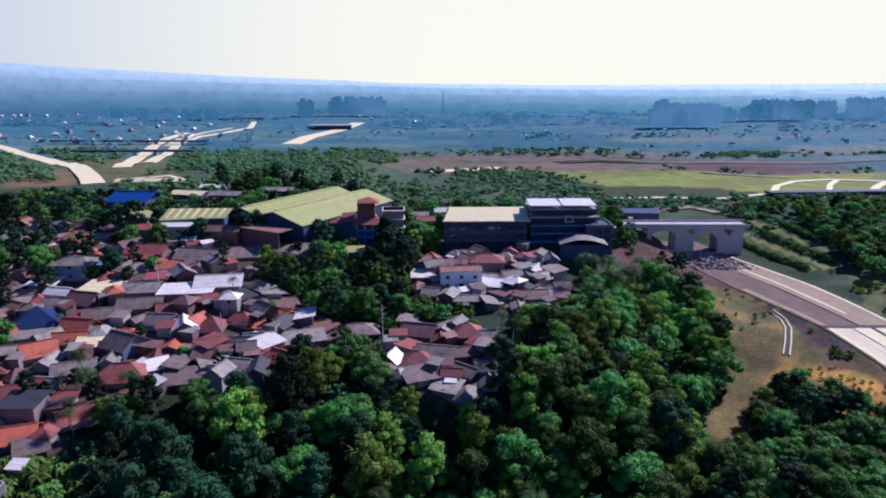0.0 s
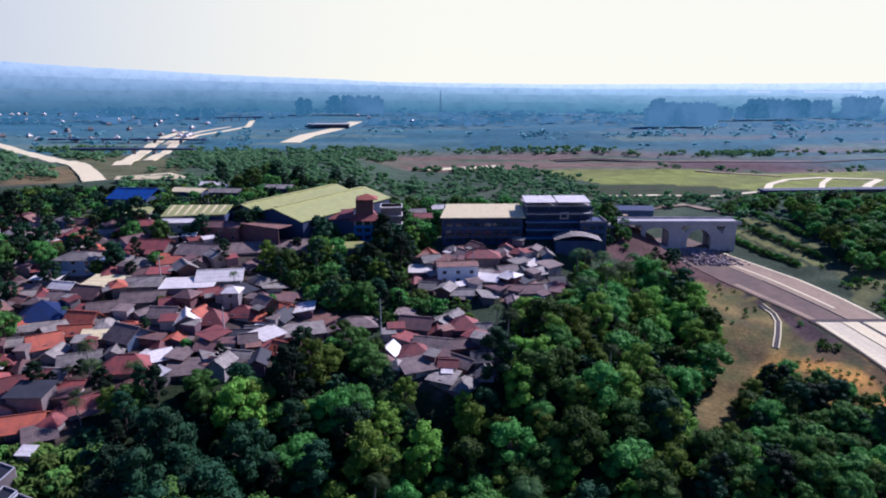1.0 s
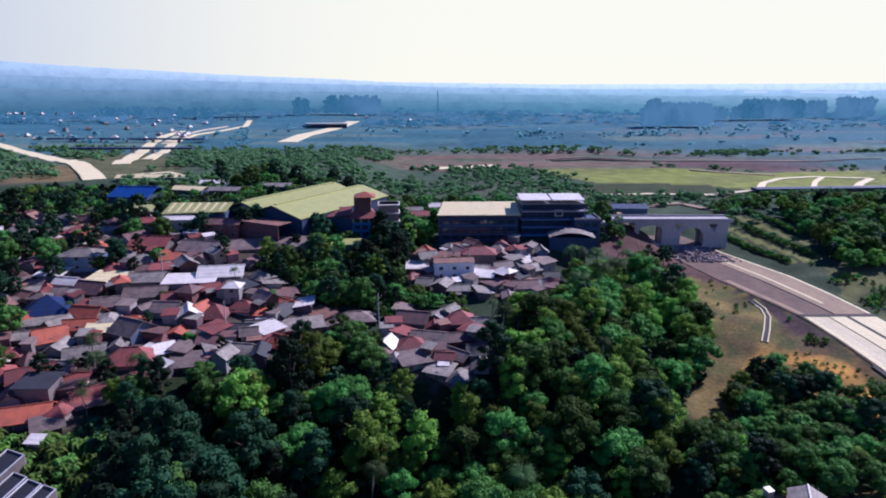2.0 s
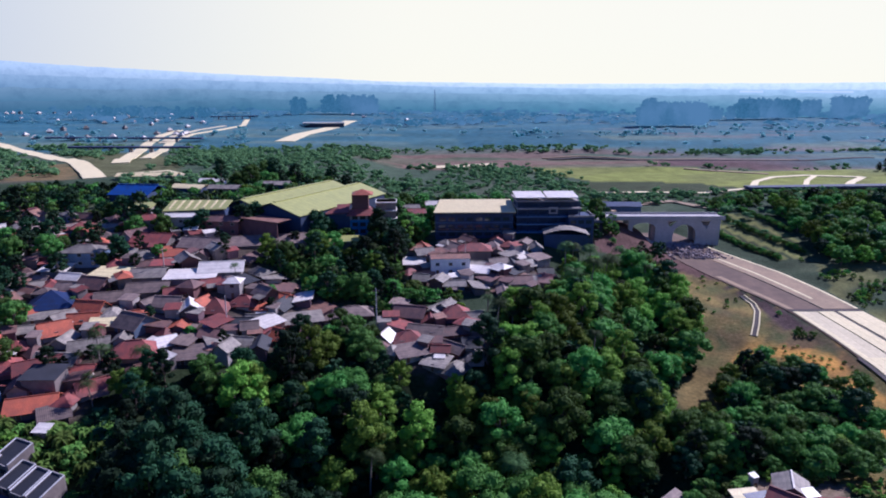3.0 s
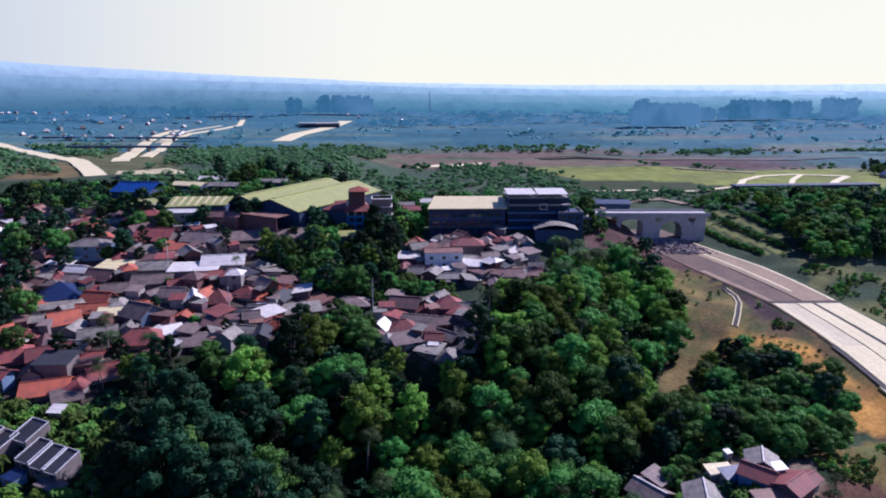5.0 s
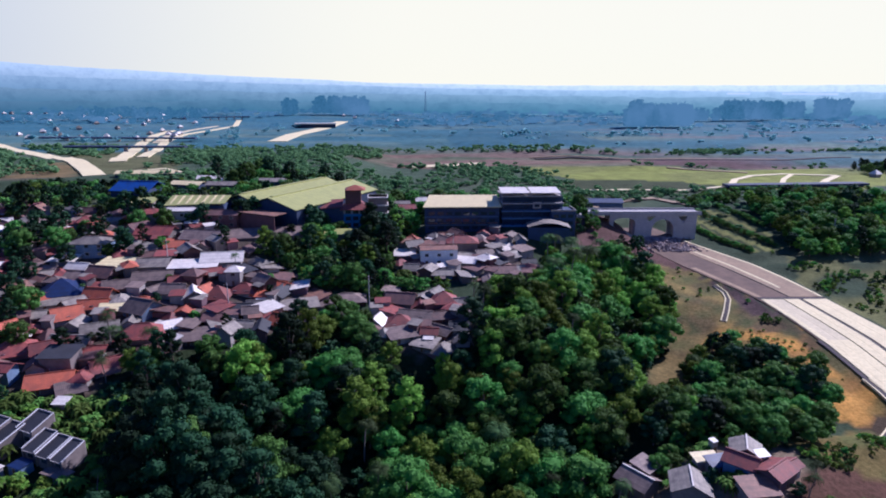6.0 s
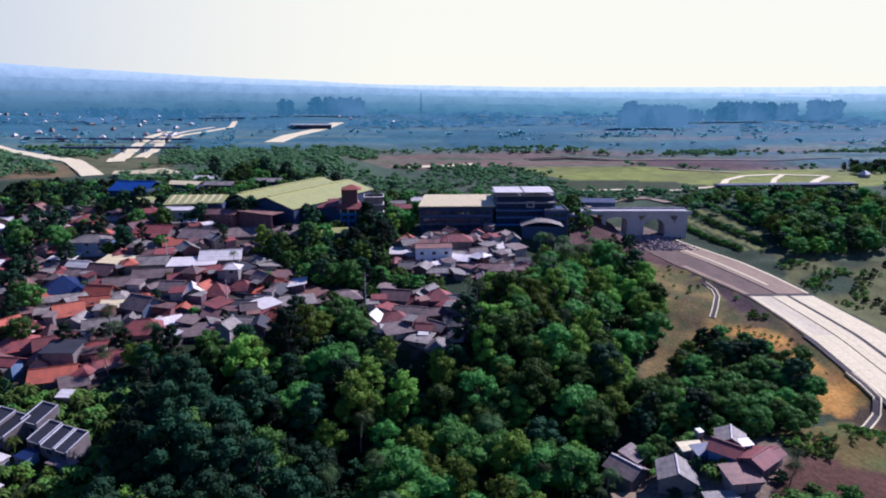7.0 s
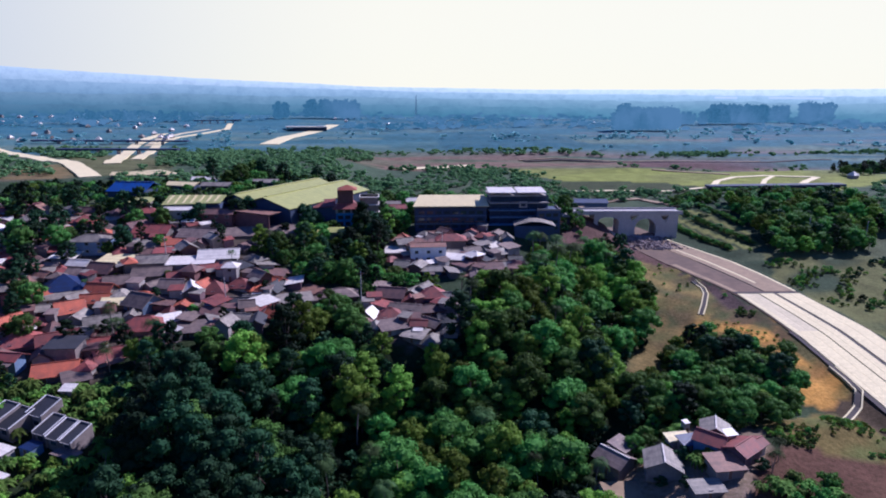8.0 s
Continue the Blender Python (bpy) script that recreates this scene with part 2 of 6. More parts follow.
# the deep green is darkened further to carry the wood's shade
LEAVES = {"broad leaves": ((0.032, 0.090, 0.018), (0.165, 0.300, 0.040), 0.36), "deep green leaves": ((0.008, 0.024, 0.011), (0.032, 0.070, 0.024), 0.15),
          "light green leaves": ((0.090, 0.165, 0.012), (0.25, 0.37, 0.030), 0.32), "palm fronds": ((0.035, 0.07, 0.02), (0.11, 0.16, 0.045), 0.3),
          "banana leaves": ((0.08, 0.16, 0.02), (0.21, 0.31, 0.04), 0.45)}
LEAF = {k: leafage(k, *v) for k, v in LEAVES.items()}
JOINED = {k: leafage(k + " of the woods", *v, joined=True) for k, v in LEAVES.items()}
LEAF_GREEN, LEAF_DEEP, LEAF_LIGHT, LEAF_PALM, LEAF_BANANA = LEAF.values()
# emission stands in for the haze over the farthest woods
HAZE_GLOW, _n, _l, _b = nodes_of("woods lost in haze")
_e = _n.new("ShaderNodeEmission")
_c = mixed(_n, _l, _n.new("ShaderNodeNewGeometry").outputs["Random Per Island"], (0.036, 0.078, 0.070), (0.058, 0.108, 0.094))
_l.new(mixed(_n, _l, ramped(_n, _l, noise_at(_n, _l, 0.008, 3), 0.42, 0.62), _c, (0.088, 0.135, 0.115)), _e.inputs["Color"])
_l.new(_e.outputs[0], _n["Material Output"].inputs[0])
LEAF_SCRUB = leafage("scrub leaves", (0.065, 0.135, 0.06), (0.175, 0.26, 0.095), 0.35, gloss=1.0)
# leaf colour paled and blued to imitate haze over the far plain
LEAF_HAZED = leafage("far woods", (0.23, 0.42, 0.48), (0.27, 0.46, 0.49), 0.8, gloss=1.0)


# ---- building helpers ----
def lean_normals(me, normals):
    """Let leaf sprays take the light as the rounded clump that they sit on does."""
    me.attributes.new("custom_normal", "FLOAT_VECTOR", "POINT").data.foreach_set("vector", np.asarray(normals, np.float32).ravel())
    me.update()


def mesh_of(name, verts, faces, material, smooth=False):
    me = bpy.data.meshes.new(name)
    me.from_pydata([tuple(v) for v in verts], [], faces)
    me.materials.append(material)
    if smooth:
        me.polygons.foreach_set("use_smooth", [True] * len(me.polygons))
    me.update()
    return me


def part(name, data, material, parent, label=""):
    """One mesh under a thing or a part. data: verts and faces."""
    ob = new(name, mesh_of(name, data[0], data[1], material))
    ob.parent = parent
    return tagged(ob, label)


def empty(name, m, label, category, group="", kind=""):
    ob = new(name)
    ob.empty_display_size = 0.5
    ob.matrix_world = m
    return tagged(ob, label, category, group, kind)


def join(*pieces):
    verts, faces = [], []
    for v, f in pieces:
        k = len(verts)
        verts += list(v)
        faces += [tuple(i + k for i in q) for q in f]
    return verts, faces


BOX = [(0, 3, 2, 1), (4, 5, 6, 7), (0, 1, 5, 4), (1, 2, 6, 5), (2, 3, 7, 6), (3, 0, 4, 7)]


def box(x0, y0, z0, x1, y1, z1):
    return [(x0, y0, z0), (x1, y0, z0), (x1, y1, z0), (x0, y1, z0), (x0, y0, z1), (x1, y0, z1), (x1, y1, z1), (x0, y1, z1)], list(BOX)


def slab(quad, thick):
    """A plate of that thickness under four corners."""
    q = [Vector(p) for p in quad]
    nrm = (q[1] - q[0]).cross(q[3] - q[0]).normalized()
    return [tuple(p - nrm * thick) for p in q] + [tuple(p) for p in q], list(BOX)


def here(x, y, dz=0.0, yaw=0.0):
    return pose(x, y, float(ground_z(x, y)) + dz, 0, 0, yaw)


# ---- the camera's country: ground ----
def spaced(stops):
    out = []
    for a, b, d in stops:
        out += list(np.arange(a, b, d))
    return np.array(out + [stops[-1][1]])


def within(x, y, poly):
    inside = np.zeros(np.shape(x), bool)
    for (x0, y0), (x1, y1) in zip(poly, poly[1:] + poly[:1]):
        cross = ((y0 > y) != (y1 > y)) & (x < (x1 - x0) * (y - y0) / (y1 - y0 + 1e-9) + x0)
        inside ^= cross
    return inside


VILLAGE = [(-230, 118), (-108, 122), (-84, 110), (-80, 128), (-68, 137), (-52, 143), (-40, 151), (-28, 164), (-20, 170), (-32, 178), (-58, 190), (-64, 207), (-74, 226), (-175, 240), (-260, 240)]
HAMLET = [(-16, 150), (0, 142), (13, 148), (17, 166), (8, 178), (-14, 180)]
UPPER = [(-14, 228), (-8, 200), (6, 190), (31, 186), (44, 205), (41, 226), (30, 234), (4, 234)]
MEADOW = [(78, 500), (160, 500), (256, 476), (360, 500), (400, 440), (290, 380), (165, 374), (100, 374), (112, 420), (80, 470)]
TERRACES = [(142, 300), (152, 254), (172, 258), (176, 290), (168, 325), (156, 322)]
DRY_BANK = [(90, 168), (96, 186), (96, 206), (98, 232), (106, 250), (116, 236), (128, 206), (133, 164), (131, 134), (126, 117), (112, 120), (112, 145), (107, 160), (102, 172)]
KNOLL = [(88, 108), (110, 116), (124, 108), (122, 96), (104, 92), (92, 98)]


def cover(x, y):
    """The colour of the land: grass, soil, fields, with haze painted into the far parts."""
    rgb = np.empty(x.shape + (3,))
    rgb[:] = (0.06, 0.085, 0.045)

    def lay(mask, colour):
        m = np.clip(mask, 0, 1)[..., None]
        rgb[:] = rgb * (1 - m) + np.array(colour) * m

    d = np.hypot(x, y)
    lay(step(-0.1, 0.5, ripple(x, y, 31, 1.0)) * (y > 240), (0.14, 0.16, 0.085))
    lay(step(0.3, 0.6, ripple(x, y, 43, 3.0)) * (y > 300), (0.17, 0.125, 0.085))
    # middle distance lightened to take on the pale of thin haze
    lay(step(270, 400, y) * 0.7, (0.11, 0.155, 0.10))
    for poly in (VILLAGE, HAMLET, UPPER):
        lay(within(x, y, poly) * 1.0, (0.13, 0.10, 0.085))
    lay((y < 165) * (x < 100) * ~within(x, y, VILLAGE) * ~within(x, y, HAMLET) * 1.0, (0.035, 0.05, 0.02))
    wob_x, wob_y = x + 3 * ripple(x, y, 5, 6.0), y + 3 * ripple(x, y, 6, 7.0)
    lay(within(wob_x, wob_y, DRY_BANK) * 1.0, (0.33, 0.245, 0.075))
    lay(within(wob_x, wob_y, DRY_BANK) * step(188, 172, y), (0.70, 0.37, 0.06))
    for px, py in ((108, 197), (102, 190), (97, 182), (92, 176), (87, 169), (83, 162), (78, 154), (74, 147)):
        lay(1 - step(4, 8, np.hypot(wob_x - px, wob_y - py)), (0.24, 0.175, 0.06))
    verge = (y > 146) * (y < 206) * step(-7, -5, x - road_left(y)) * step(0, -2, x - road_left(y)) + within(wob_x, wob_y, [(112, 182), (120, 200), (130, 196), (131, 172), (122, 170)])
    lay(verge * 0.8, (0.15, 0.115, 0.06))
    lay(within(wob_x, wob_y, DRY_BANK) * step(0.1, 0.45, ripple(3.0 * x + y, y, 9, 12.0)) * 0.7, (0.15, 0.15, 0.05))
    dry = np.maximum(within(wob_x, wob_y, DRY_BANK) * 1.0, 1 - step(4, 9, np.hypot(wob_x - 90, wob_y - 172)))
    lay(dry * step(0.0, 0.4, ripple(x, y, 4, 9.0)) * 0.4, (0.095, 0.068, 0.05))
    lay(dry * step(0.15, 0.5, ripple(x, y, 3, 15.0)) * 0.5, (0.10, 0.13, 0.04))
    lay(within(wob_x, wob_y, [(72, 258), (70, 280), (80, 294), (106, 290), (118, 276), (122, 250), (122, 228), (112, 236), (100, 246), (84, 246)]) * 1.0, (0.165, 0.095, 0.085))
    lay(within(wob_x, wob_y, [(160, 190), (158, 228), (170, 246), (240, 244), (250, 205), (185, 150), (166, 150)]) * step(-0.6, 0.0, ripple(x, y, 9, 3.0)), (0.19, 0.19, 0.065))
    lay(within(wob_x, wob_y, [(72, 84), (84, 94), (96, 97), (112, 95), (150, 99), (150, 40), (60, 40)]) * 1.0, (0.15, 0.078, 0.052))
    lay(within(wob_x, wob_y, [(40, 84), (44, 96), (64, 104), (80, 110), (88, 104), (84, 92), (72, 76), (50, 76)]) * 1.0, (0.36, 0.265, 0.19))
    lay(within(wob_x, wob_y, [(112, 96), (108, 113), (117, 122), (128, 126), (134, 124), (137, 106), (130, 92)]) * 1.0, (0.10, 0.07, 0.042))
    lay(within(wob_x, wob_y, KNOLL) * 1.0, (0.23, 0.175, 0.05))
    lay(within(wob_x, wob_y, KNOLL) * step(0.0, 0.5, ripple(x, y, 3, 4.0)), (0.19, 0.19, 0.05))
    lay(within(wob_x, wob_y, [(-68, 84), (-51, 88), (-49, 78), (-66, 76)]) * 1.0, (0.17, 0.10, 0.06))
    lay(within(x, y, MEADOW) * 1.0, (0.33, 0.355, 0.065))
    lay(within(x, y, MEADOW) * step(0.1, 0.5, ripple(x, y, 19, 2.0)) * 0.6, (0.26, 0.27, 0.07))
    lay(within(x, y, TERRACES) * 1.0, (0.05, 0.07, 0.03))
    lay(within(x, y, TERRACES) * (np.sin((x + 0.26 * y) * 0.85) > -0.1), (0.28, 0.28, 0.075))
    lay(within(wob_x, wob_y, [(84, 362), (200, 366), (206, 392), (172, 414), (92, 424)]) * 1.0, (0.075, 0.09, 0.04))
    lay(within(wob_x, wob_y, [(118, 228), (127, 208), (131, 188), (121, 192), (121, 210)]) * 1.0, (0.115, 0.075, 0.075))
    # earthworks and fields past the meadow, in long strips
    mid = step(485, 500, wob_y) * step(655, 610, wob_y) * step(-90, -20, x)
    lay(mid * 1.0, (0.21, 0.185, 0.125))
    lay(mid * step(-0.1, 0.3, ripple(x, 3.2 * y, 48, 5.0)), (0.25, 0.16, 0.125))
    lay(mid * step(0.2, 0.45, ripple(x, 4.0 * y, 38, 7.0)), (0.12, 0.15, 0.085))
    lay(within(wob_x, wob_y, [(170, 498), (270, 492), (330, 520), (330, 560), (215, 545)]) * 1.0, (0.17, 0.105, 0.105))
    lay(within(wob_x, wob_y, [(-30, 488), (20, 486), (110, 520), (150, 560), (60, 552), (-20, 522)]) * 1.0, (0.27, 0.185, 0.145))
    lay(within(wob_x, wob_y, [(-190, 330), (-150, 360), (-170, 420), (-260, 560), (-330, 560), (-240, 420)]) * 1.0, (0.17, 0.17, 0.075))
    lay(within(wob_x, wob_y, [(-262, 380), (-238, 404), (-205, 364), (-195, 330), (-225, 322)]) * 1.0, (0.26, 0.19, 0.085))
    # haze blue laid into the far ground colours, stronger with distance
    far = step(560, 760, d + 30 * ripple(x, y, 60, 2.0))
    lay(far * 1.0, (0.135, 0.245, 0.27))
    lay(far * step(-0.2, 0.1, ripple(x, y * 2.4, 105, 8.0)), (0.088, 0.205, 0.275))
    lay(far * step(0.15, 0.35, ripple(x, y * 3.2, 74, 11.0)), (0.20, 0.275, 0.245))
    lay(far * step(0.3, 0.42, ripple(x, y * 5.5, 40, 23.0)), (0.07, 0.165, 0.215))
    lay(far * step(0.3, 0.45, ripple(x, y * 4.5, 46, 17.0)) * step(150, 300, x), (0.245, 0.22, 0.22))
    # bluer patch: the shade on a far rise, painted into the ground
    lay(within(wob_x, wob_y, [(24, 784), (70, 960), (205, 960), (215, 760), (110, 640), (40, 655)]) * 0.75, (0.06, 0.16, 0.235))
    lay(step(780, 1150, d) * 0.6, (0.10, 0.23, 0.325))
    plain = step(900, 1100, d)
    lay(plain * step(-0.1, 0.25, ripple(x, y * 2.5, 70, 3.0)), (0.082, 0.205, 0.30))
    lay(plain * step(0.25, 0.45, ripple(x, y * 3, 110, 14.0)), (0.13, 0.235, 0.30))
    return rgb


def build_ground():
    xs = spaced([(-5200, -1200, 200), (-1200, -400, 40), (-400, -180, 8), (-180, 260, 2.5), (260, 480, 8), (480, 1400, 40), (1400, 5200, 200)])
    ys = spaced([(-1500, -100, 100), (-100, 40, 14), (40, 340, 2.5), (340, 620, 7), (620, 1500, 30), (1500, 4900, 170)])
    x, y = np.meshgrid(xs, ys)
    z = ground_z(x, y)
    rows, cols = x.shape
    me = bpy.data.meshes.new("ground")
    k = np.arange(rows * cols).reshape(rows, cols)
    quads = np.stack([k[:-1, :-1], k[:-1, 1:], k[1:, 1:], k[1:, :-1]], -1).reshape(-1, 4)
    me.from_pydata(np.stack([x, y, z], -1).reshape(-1, 3).tolist(), [], quads.tolist())
    rgb = np.ones((rows * cols, 4), np.float32)
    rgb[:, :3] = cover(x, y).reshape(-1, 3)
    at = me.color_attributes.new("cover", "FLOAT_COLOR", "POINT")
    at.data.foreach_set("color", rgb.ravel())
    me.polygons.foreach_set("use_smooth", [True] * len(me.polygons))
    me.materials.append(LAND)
    tagged(new("ground", me), "rolling tropical land of grass, brown soil and fields, far part tinted with haze", "ground", kind="structure")


build_ground()


# ---- motorway under construction ----
def across(y, f):
    """The point at the share f of the motorway's width, from its left edge."""
    return float(road_left(y)) * (1 - f) + float(road_right(y)) * f


def strip(f0, f1, y0, y1, lift, every=4.0, thick=0.25):
    """A long plate along the motorway."""
    verts, faces = [], []
    ys = np.linspace(y0, y1, max(2, int(abs(y1 - y0) / every)))
    for y in ys:
        z = float(road_z(y)) + lift
        a, b = across(y, f0), across(y, f1)
        verts += [(a, y, z - thick), (a, y, z), (b, y, z), (b, y, z - thick)]
    for i in range(len(ys) - 1):
        k = 4 * i
        for j in range(4):
            faces.append((k + j, k + 4 + j, k + 4 + (j + 1) % 4, k + (j + 1) % 4))
    faces += [(0, 1, 2, 3), tuple(4 * len(ys) - 4 + i for i in (3, 2, 1, 0))]
    return verts, faces


motorway = tagged(new("road", mesh_of("road", *strip(-0.02, 1.02, 60, 300, -0.02, 4, 0.2), SOIL)), "unfinished motorway bed of graded purple-brown soil", "road", kind="structure")
part("lean_concrete_strip", strip(0.50, 0.98, 202.6, 264, 0.10), LEAN, motorway, "brownish lean concrete strip")
part("lean_concrete_strip", strip(0.02, 0.10, 202.6, 236, 0.06), LEAN, motorway, "narrow brownish edge strip")
part("kerb_strip", strip(0.62, 0.66, 212, 258, 0.16), SLAB_PALE, motorway, "pale concrete edge strip")
part("kerb_strip", strip(0.50, 0.515, 202.6, 240, 0.16), DARK_GAP, motorway, "dark shallow trench")
part("kerb_strip", strip(0.965, 1.01, 202.6, 275, 0.2), SLAB_PALE, motorway, "pale concrete edge strip")
part("joint_strip", strip(0.0, 1.0, 200.4, 202.2, 0.12), DARK_GAP, motorway, "dark open joint")
part("median_gap", strip(0.575, 0.635, 60, 200.4, 0.02), DARK_GAP, motorway, "dark unpaved median strip")
part("lane_gap", strip(0.335, 0.355, 60, 200.4, 0.02), DARK_GAP, motorway, "dark open joint between two lanes")
part("gutter", strip(-0.06, 0.0, 60, 165, 0.05), DARK_GAP, motorway, "dark roadside gutter")
LANES = [(0.005, 0.075, False), (0.077, 0.205, True), (0.207, 0.335, True), (0.355, 0.463, False), (0.466, 0.575, False), (0.635, 0.815, False), (0.818, 0.995, False)]
for f0, f1, greyed in LANES:
    y = 60.0
    while y < 200:
        y1 = min(y + 5.0, 200.3)
        grey = greyed and y >= 163
        data = strip(f0, f1, y, y1 - 0.02, 0.22 if not grey else 0.16, 6.0, 0.24)
        part("concrete_slab", data, SLAB_GREY if grey else SLAB_PALE, motorway)
        y += 5.0


def ribbon(points, width, lift=0.3, thick=0.5, every=8.0):
    """A plate that follows a line over the land."""
    pts = []
    for (x0, y0), (x1, y1) in zip(points, points[1:]):
        k = max(1, int(math.hypot(x1 - x0, y1 - y0) / every))
        pts += [(x0 + (x1 - x0) * i / k, y0 + (y1 - y0) * i / k) for i in range(k)]
    pts.append(points[-1])
    verts, faces = [], []
    for i, (x, y) in enumerate(pts):
        a, b = pts[max(i - 1, 0)], pts[min(i + 1, len(pts) - 1)]
        d = Vector((b[0] - a[0], b[1] - a[1])).normalized()
        nx, ny = -d.y * width / 2, d.x * width / 2
        z = max(float(ground_z(x + nx, y + ny)), float(ground_z(x, y)), float(ground_z(x - nx, y - ny))) + lift
        verts += [(x + nx, y + ny, z - thick), (x + nx, y + ny, z), (x - nx, y - ny, z), (x - nx, y - ny, z - thick)]
    for i in range(len(pts) - 1):
        k = 4 * i
        for j in range(4):
            faces.append((k + j, k + (j + 1) % 4, k + 4 + (j + 1) % 4, k + 4 + j))
    faces += [(3, 2, 1, 0), tuple(4 * len(pts) - 4 + i for i in range(4))]
    return verts, faces


def drain(points, label):
    """A concrete drainage channel: a bed between two low walls."""
    ob = tagged(new("drainage_channel", mesh_of("drainage_channel", *ribbon(points, 2.0, 0.10, 0.4, 2.5), DARK_GAP)), label, "drain", "drains below the motorway")
    for side in (-1, 1):
        pts = []
        for i, (x, y) in enumerate(points):
            a, b = points[max(i - 1, 0)], points[min(i + 1, len(points) - 1)]
            d = Vector((b[0] - a[0], b[1] - a[1])).normalized()
            pts.append((x - d.y * side * 0.9, y + d.x * side * 0.9))
        part("channel_wall", ribbon(pts, 0.42, 0.4, 0.8, 2.5), SLAB_PALE, ob)
    return ob


drain([(119.5, 217), (120.6, 210), (118.8, 203), (113.6, 193), (109.2, 185.5)], "narrow pale concrete drain winding down the dry slope")
drain([(130.6, 140), (130.4, 133), (129.6, 126), (125, 119.5), (116.5, 112)], "pale concrete drain along the foot of the motorway bank")


# ---- bridge over the motorway ----
def plate_with_holes(outline, holes, y0, y1):
    """An upright concrete plate between y0 and y1 with openings through it (x, z outlines)."""
    bm = bmesh.new()
    edges = []
    for loop in [outline] + holes:
        vs = [bm.verts.new((x, y0, z)) for x, z in loop]
        edges += [bm.edges.new((vs[i], vs[(i + 1) % len(vs)])) for i in range(len(vs))]
    res = bmesh.ops.triangle_fill(bm, use_beauty=True, use_dissolve=False, edges=edges)
    faces = [g for g in res["geom"] if isinstance(g, bmesh.types.BMFace)]
    ext = bmesh.ops.extrude_face_region(bm, geom=faces)
    bmesh.ops.translate(bm, vec=(0, y1 - y0, 0), verts=[g for g in ext["geom"] if isinstance(g, bmesh.types.BMVert)])
    bmesh.ops.recalc_face_normals(bm, faces=bm.faces[:])
    return bm


def arch(x0, x1, z0, z1, k=10):
    c, r = (x0 + x1) / 2, (x1 - x0) / 2
    spring = z1 - min(r, (z1 - z0) * 0.55)
    return [(x0, z0)] + [(c - r * math.cos(math.pi * i / k), spring + (z1 - spring) * math.sin(math.pi * i / k)) for i in range(k + 1)] + [(x1, z0)]


def build_bridge():
    deck_z = 13.2
    b = empty("overpass_bridge", pose(112, 284, 0, 0, 0, 0), "grey concrete overpass with arched openings above the motorway", "bridge")

    def piece(name, bm, mat, label=""):
        me = bpy.data.meshes.new(name)
        bm.to_mesh(me)
        me.materials.append(mat)
        ob = new(name, me)
        ob.parent = b
        return tagged(ob, label)

    outline = [(-19, deck_z - 1.2), (-19, 7.5), (-9, 0.0), (25, -0.8), (25, deck_z - 1.2)]
    holes = [arch(-17.0, -6.0, 6.2, 10.6), arch(2.6, 13.6, 0.4, 9.8), [(-1.4, 11.3), (4.2, 11.3), (1.2, 8.4)], [(15.4, 11.4), (20.0, 11.4), (18.6, 7.6)]]
    holes[0][0], holes[0][-1] = (-17.0, 6.6), (-6.0, 1.2)
    piece("side_wall", plate_with_holes(outline, holes, -4.6, -3.8), CONCRETE, "weathered concrete side wall with arches")
    piece("side_wall", plate_with_holes(outline, holes, 3.8, 4.6), CONCRETE, "weathered concrete side wall with arches")
    part("pier", box(-5.2, -3.8, 0, 0.2, 3.8, deck_z - 1.2), CONCRETE, b)
    part("abutment", box(15.8, -3.8, -0.8, 24.6, 3.8, 9.0), CONCRETE, b)
    part("deck", box(-30, -5.0, deck_z - 1.2, 27, 5.0, deck_z - 0.2), CONCRETE, b)
    part("parapet", box(-30, -5.0, deck_z - 0.2, 27, -4.7, deck_z + 0.7), CONCRETE, b, "pale concrete parapet")
    part("parapet", box(-30, 4.7, deck_z - 0.2, 27, 5.0, deck_z + 0.7), CONCRETE, b, "pale concrete parapet")


build_bridge()


# ---- houses ----
def gable_roof(w, d, h, rise, over, thick=0.14):
    """Two slopes with the ridge along x."""
    x, y = w / 2 + over, d / 2 + over
    e = h - rise * over / (d / 2)
    a = slab([(-x, -y, e), (x, -y, e), (x, 0, h + rise), (-x, 0, h + rise)], thick)
    b = slab([(x, y, e), (-x, y, e), (-x, 0, h + rise), (x, 0, h + rise)], thick)
    return join(a, b)


def hip_roof(w, d, h, rise, over, thick=0.14):
    x, y = w / 2 + over, d / 2 + over
    e, r = h - rise * over / (d / 2), max(w / 2 - d / 2, 0.3)
    top = [(-x, -y, e), (x, -y, e), (x, y, e), (-x, y, e), (-r, 0, h + rise), (r, 0, h + rise)]
    low = [(px, py, pz - thick) for px, py, pz in top]
    f = [(0, 1, 5, 4), (1, 2, 5), (2, 3, 4, 5), (3, 0, 4)]
    return top + low, f + [tuple(i + 6 for i in reversed(q)) for q in f] + [(0, 6, 7, 1), (1, 7, 8, 2), (2, 8, 9, 3), (3, 9, 6, 0)]


def shed_roof(w, d, h, rise, over, thick=0.12):
    x, y = w / 2 + over, d / 2 + over
    return slab([(-x, -y, h), (x, -y, h), (x, y, h + rise), (-x, y, h + rise)], thick)


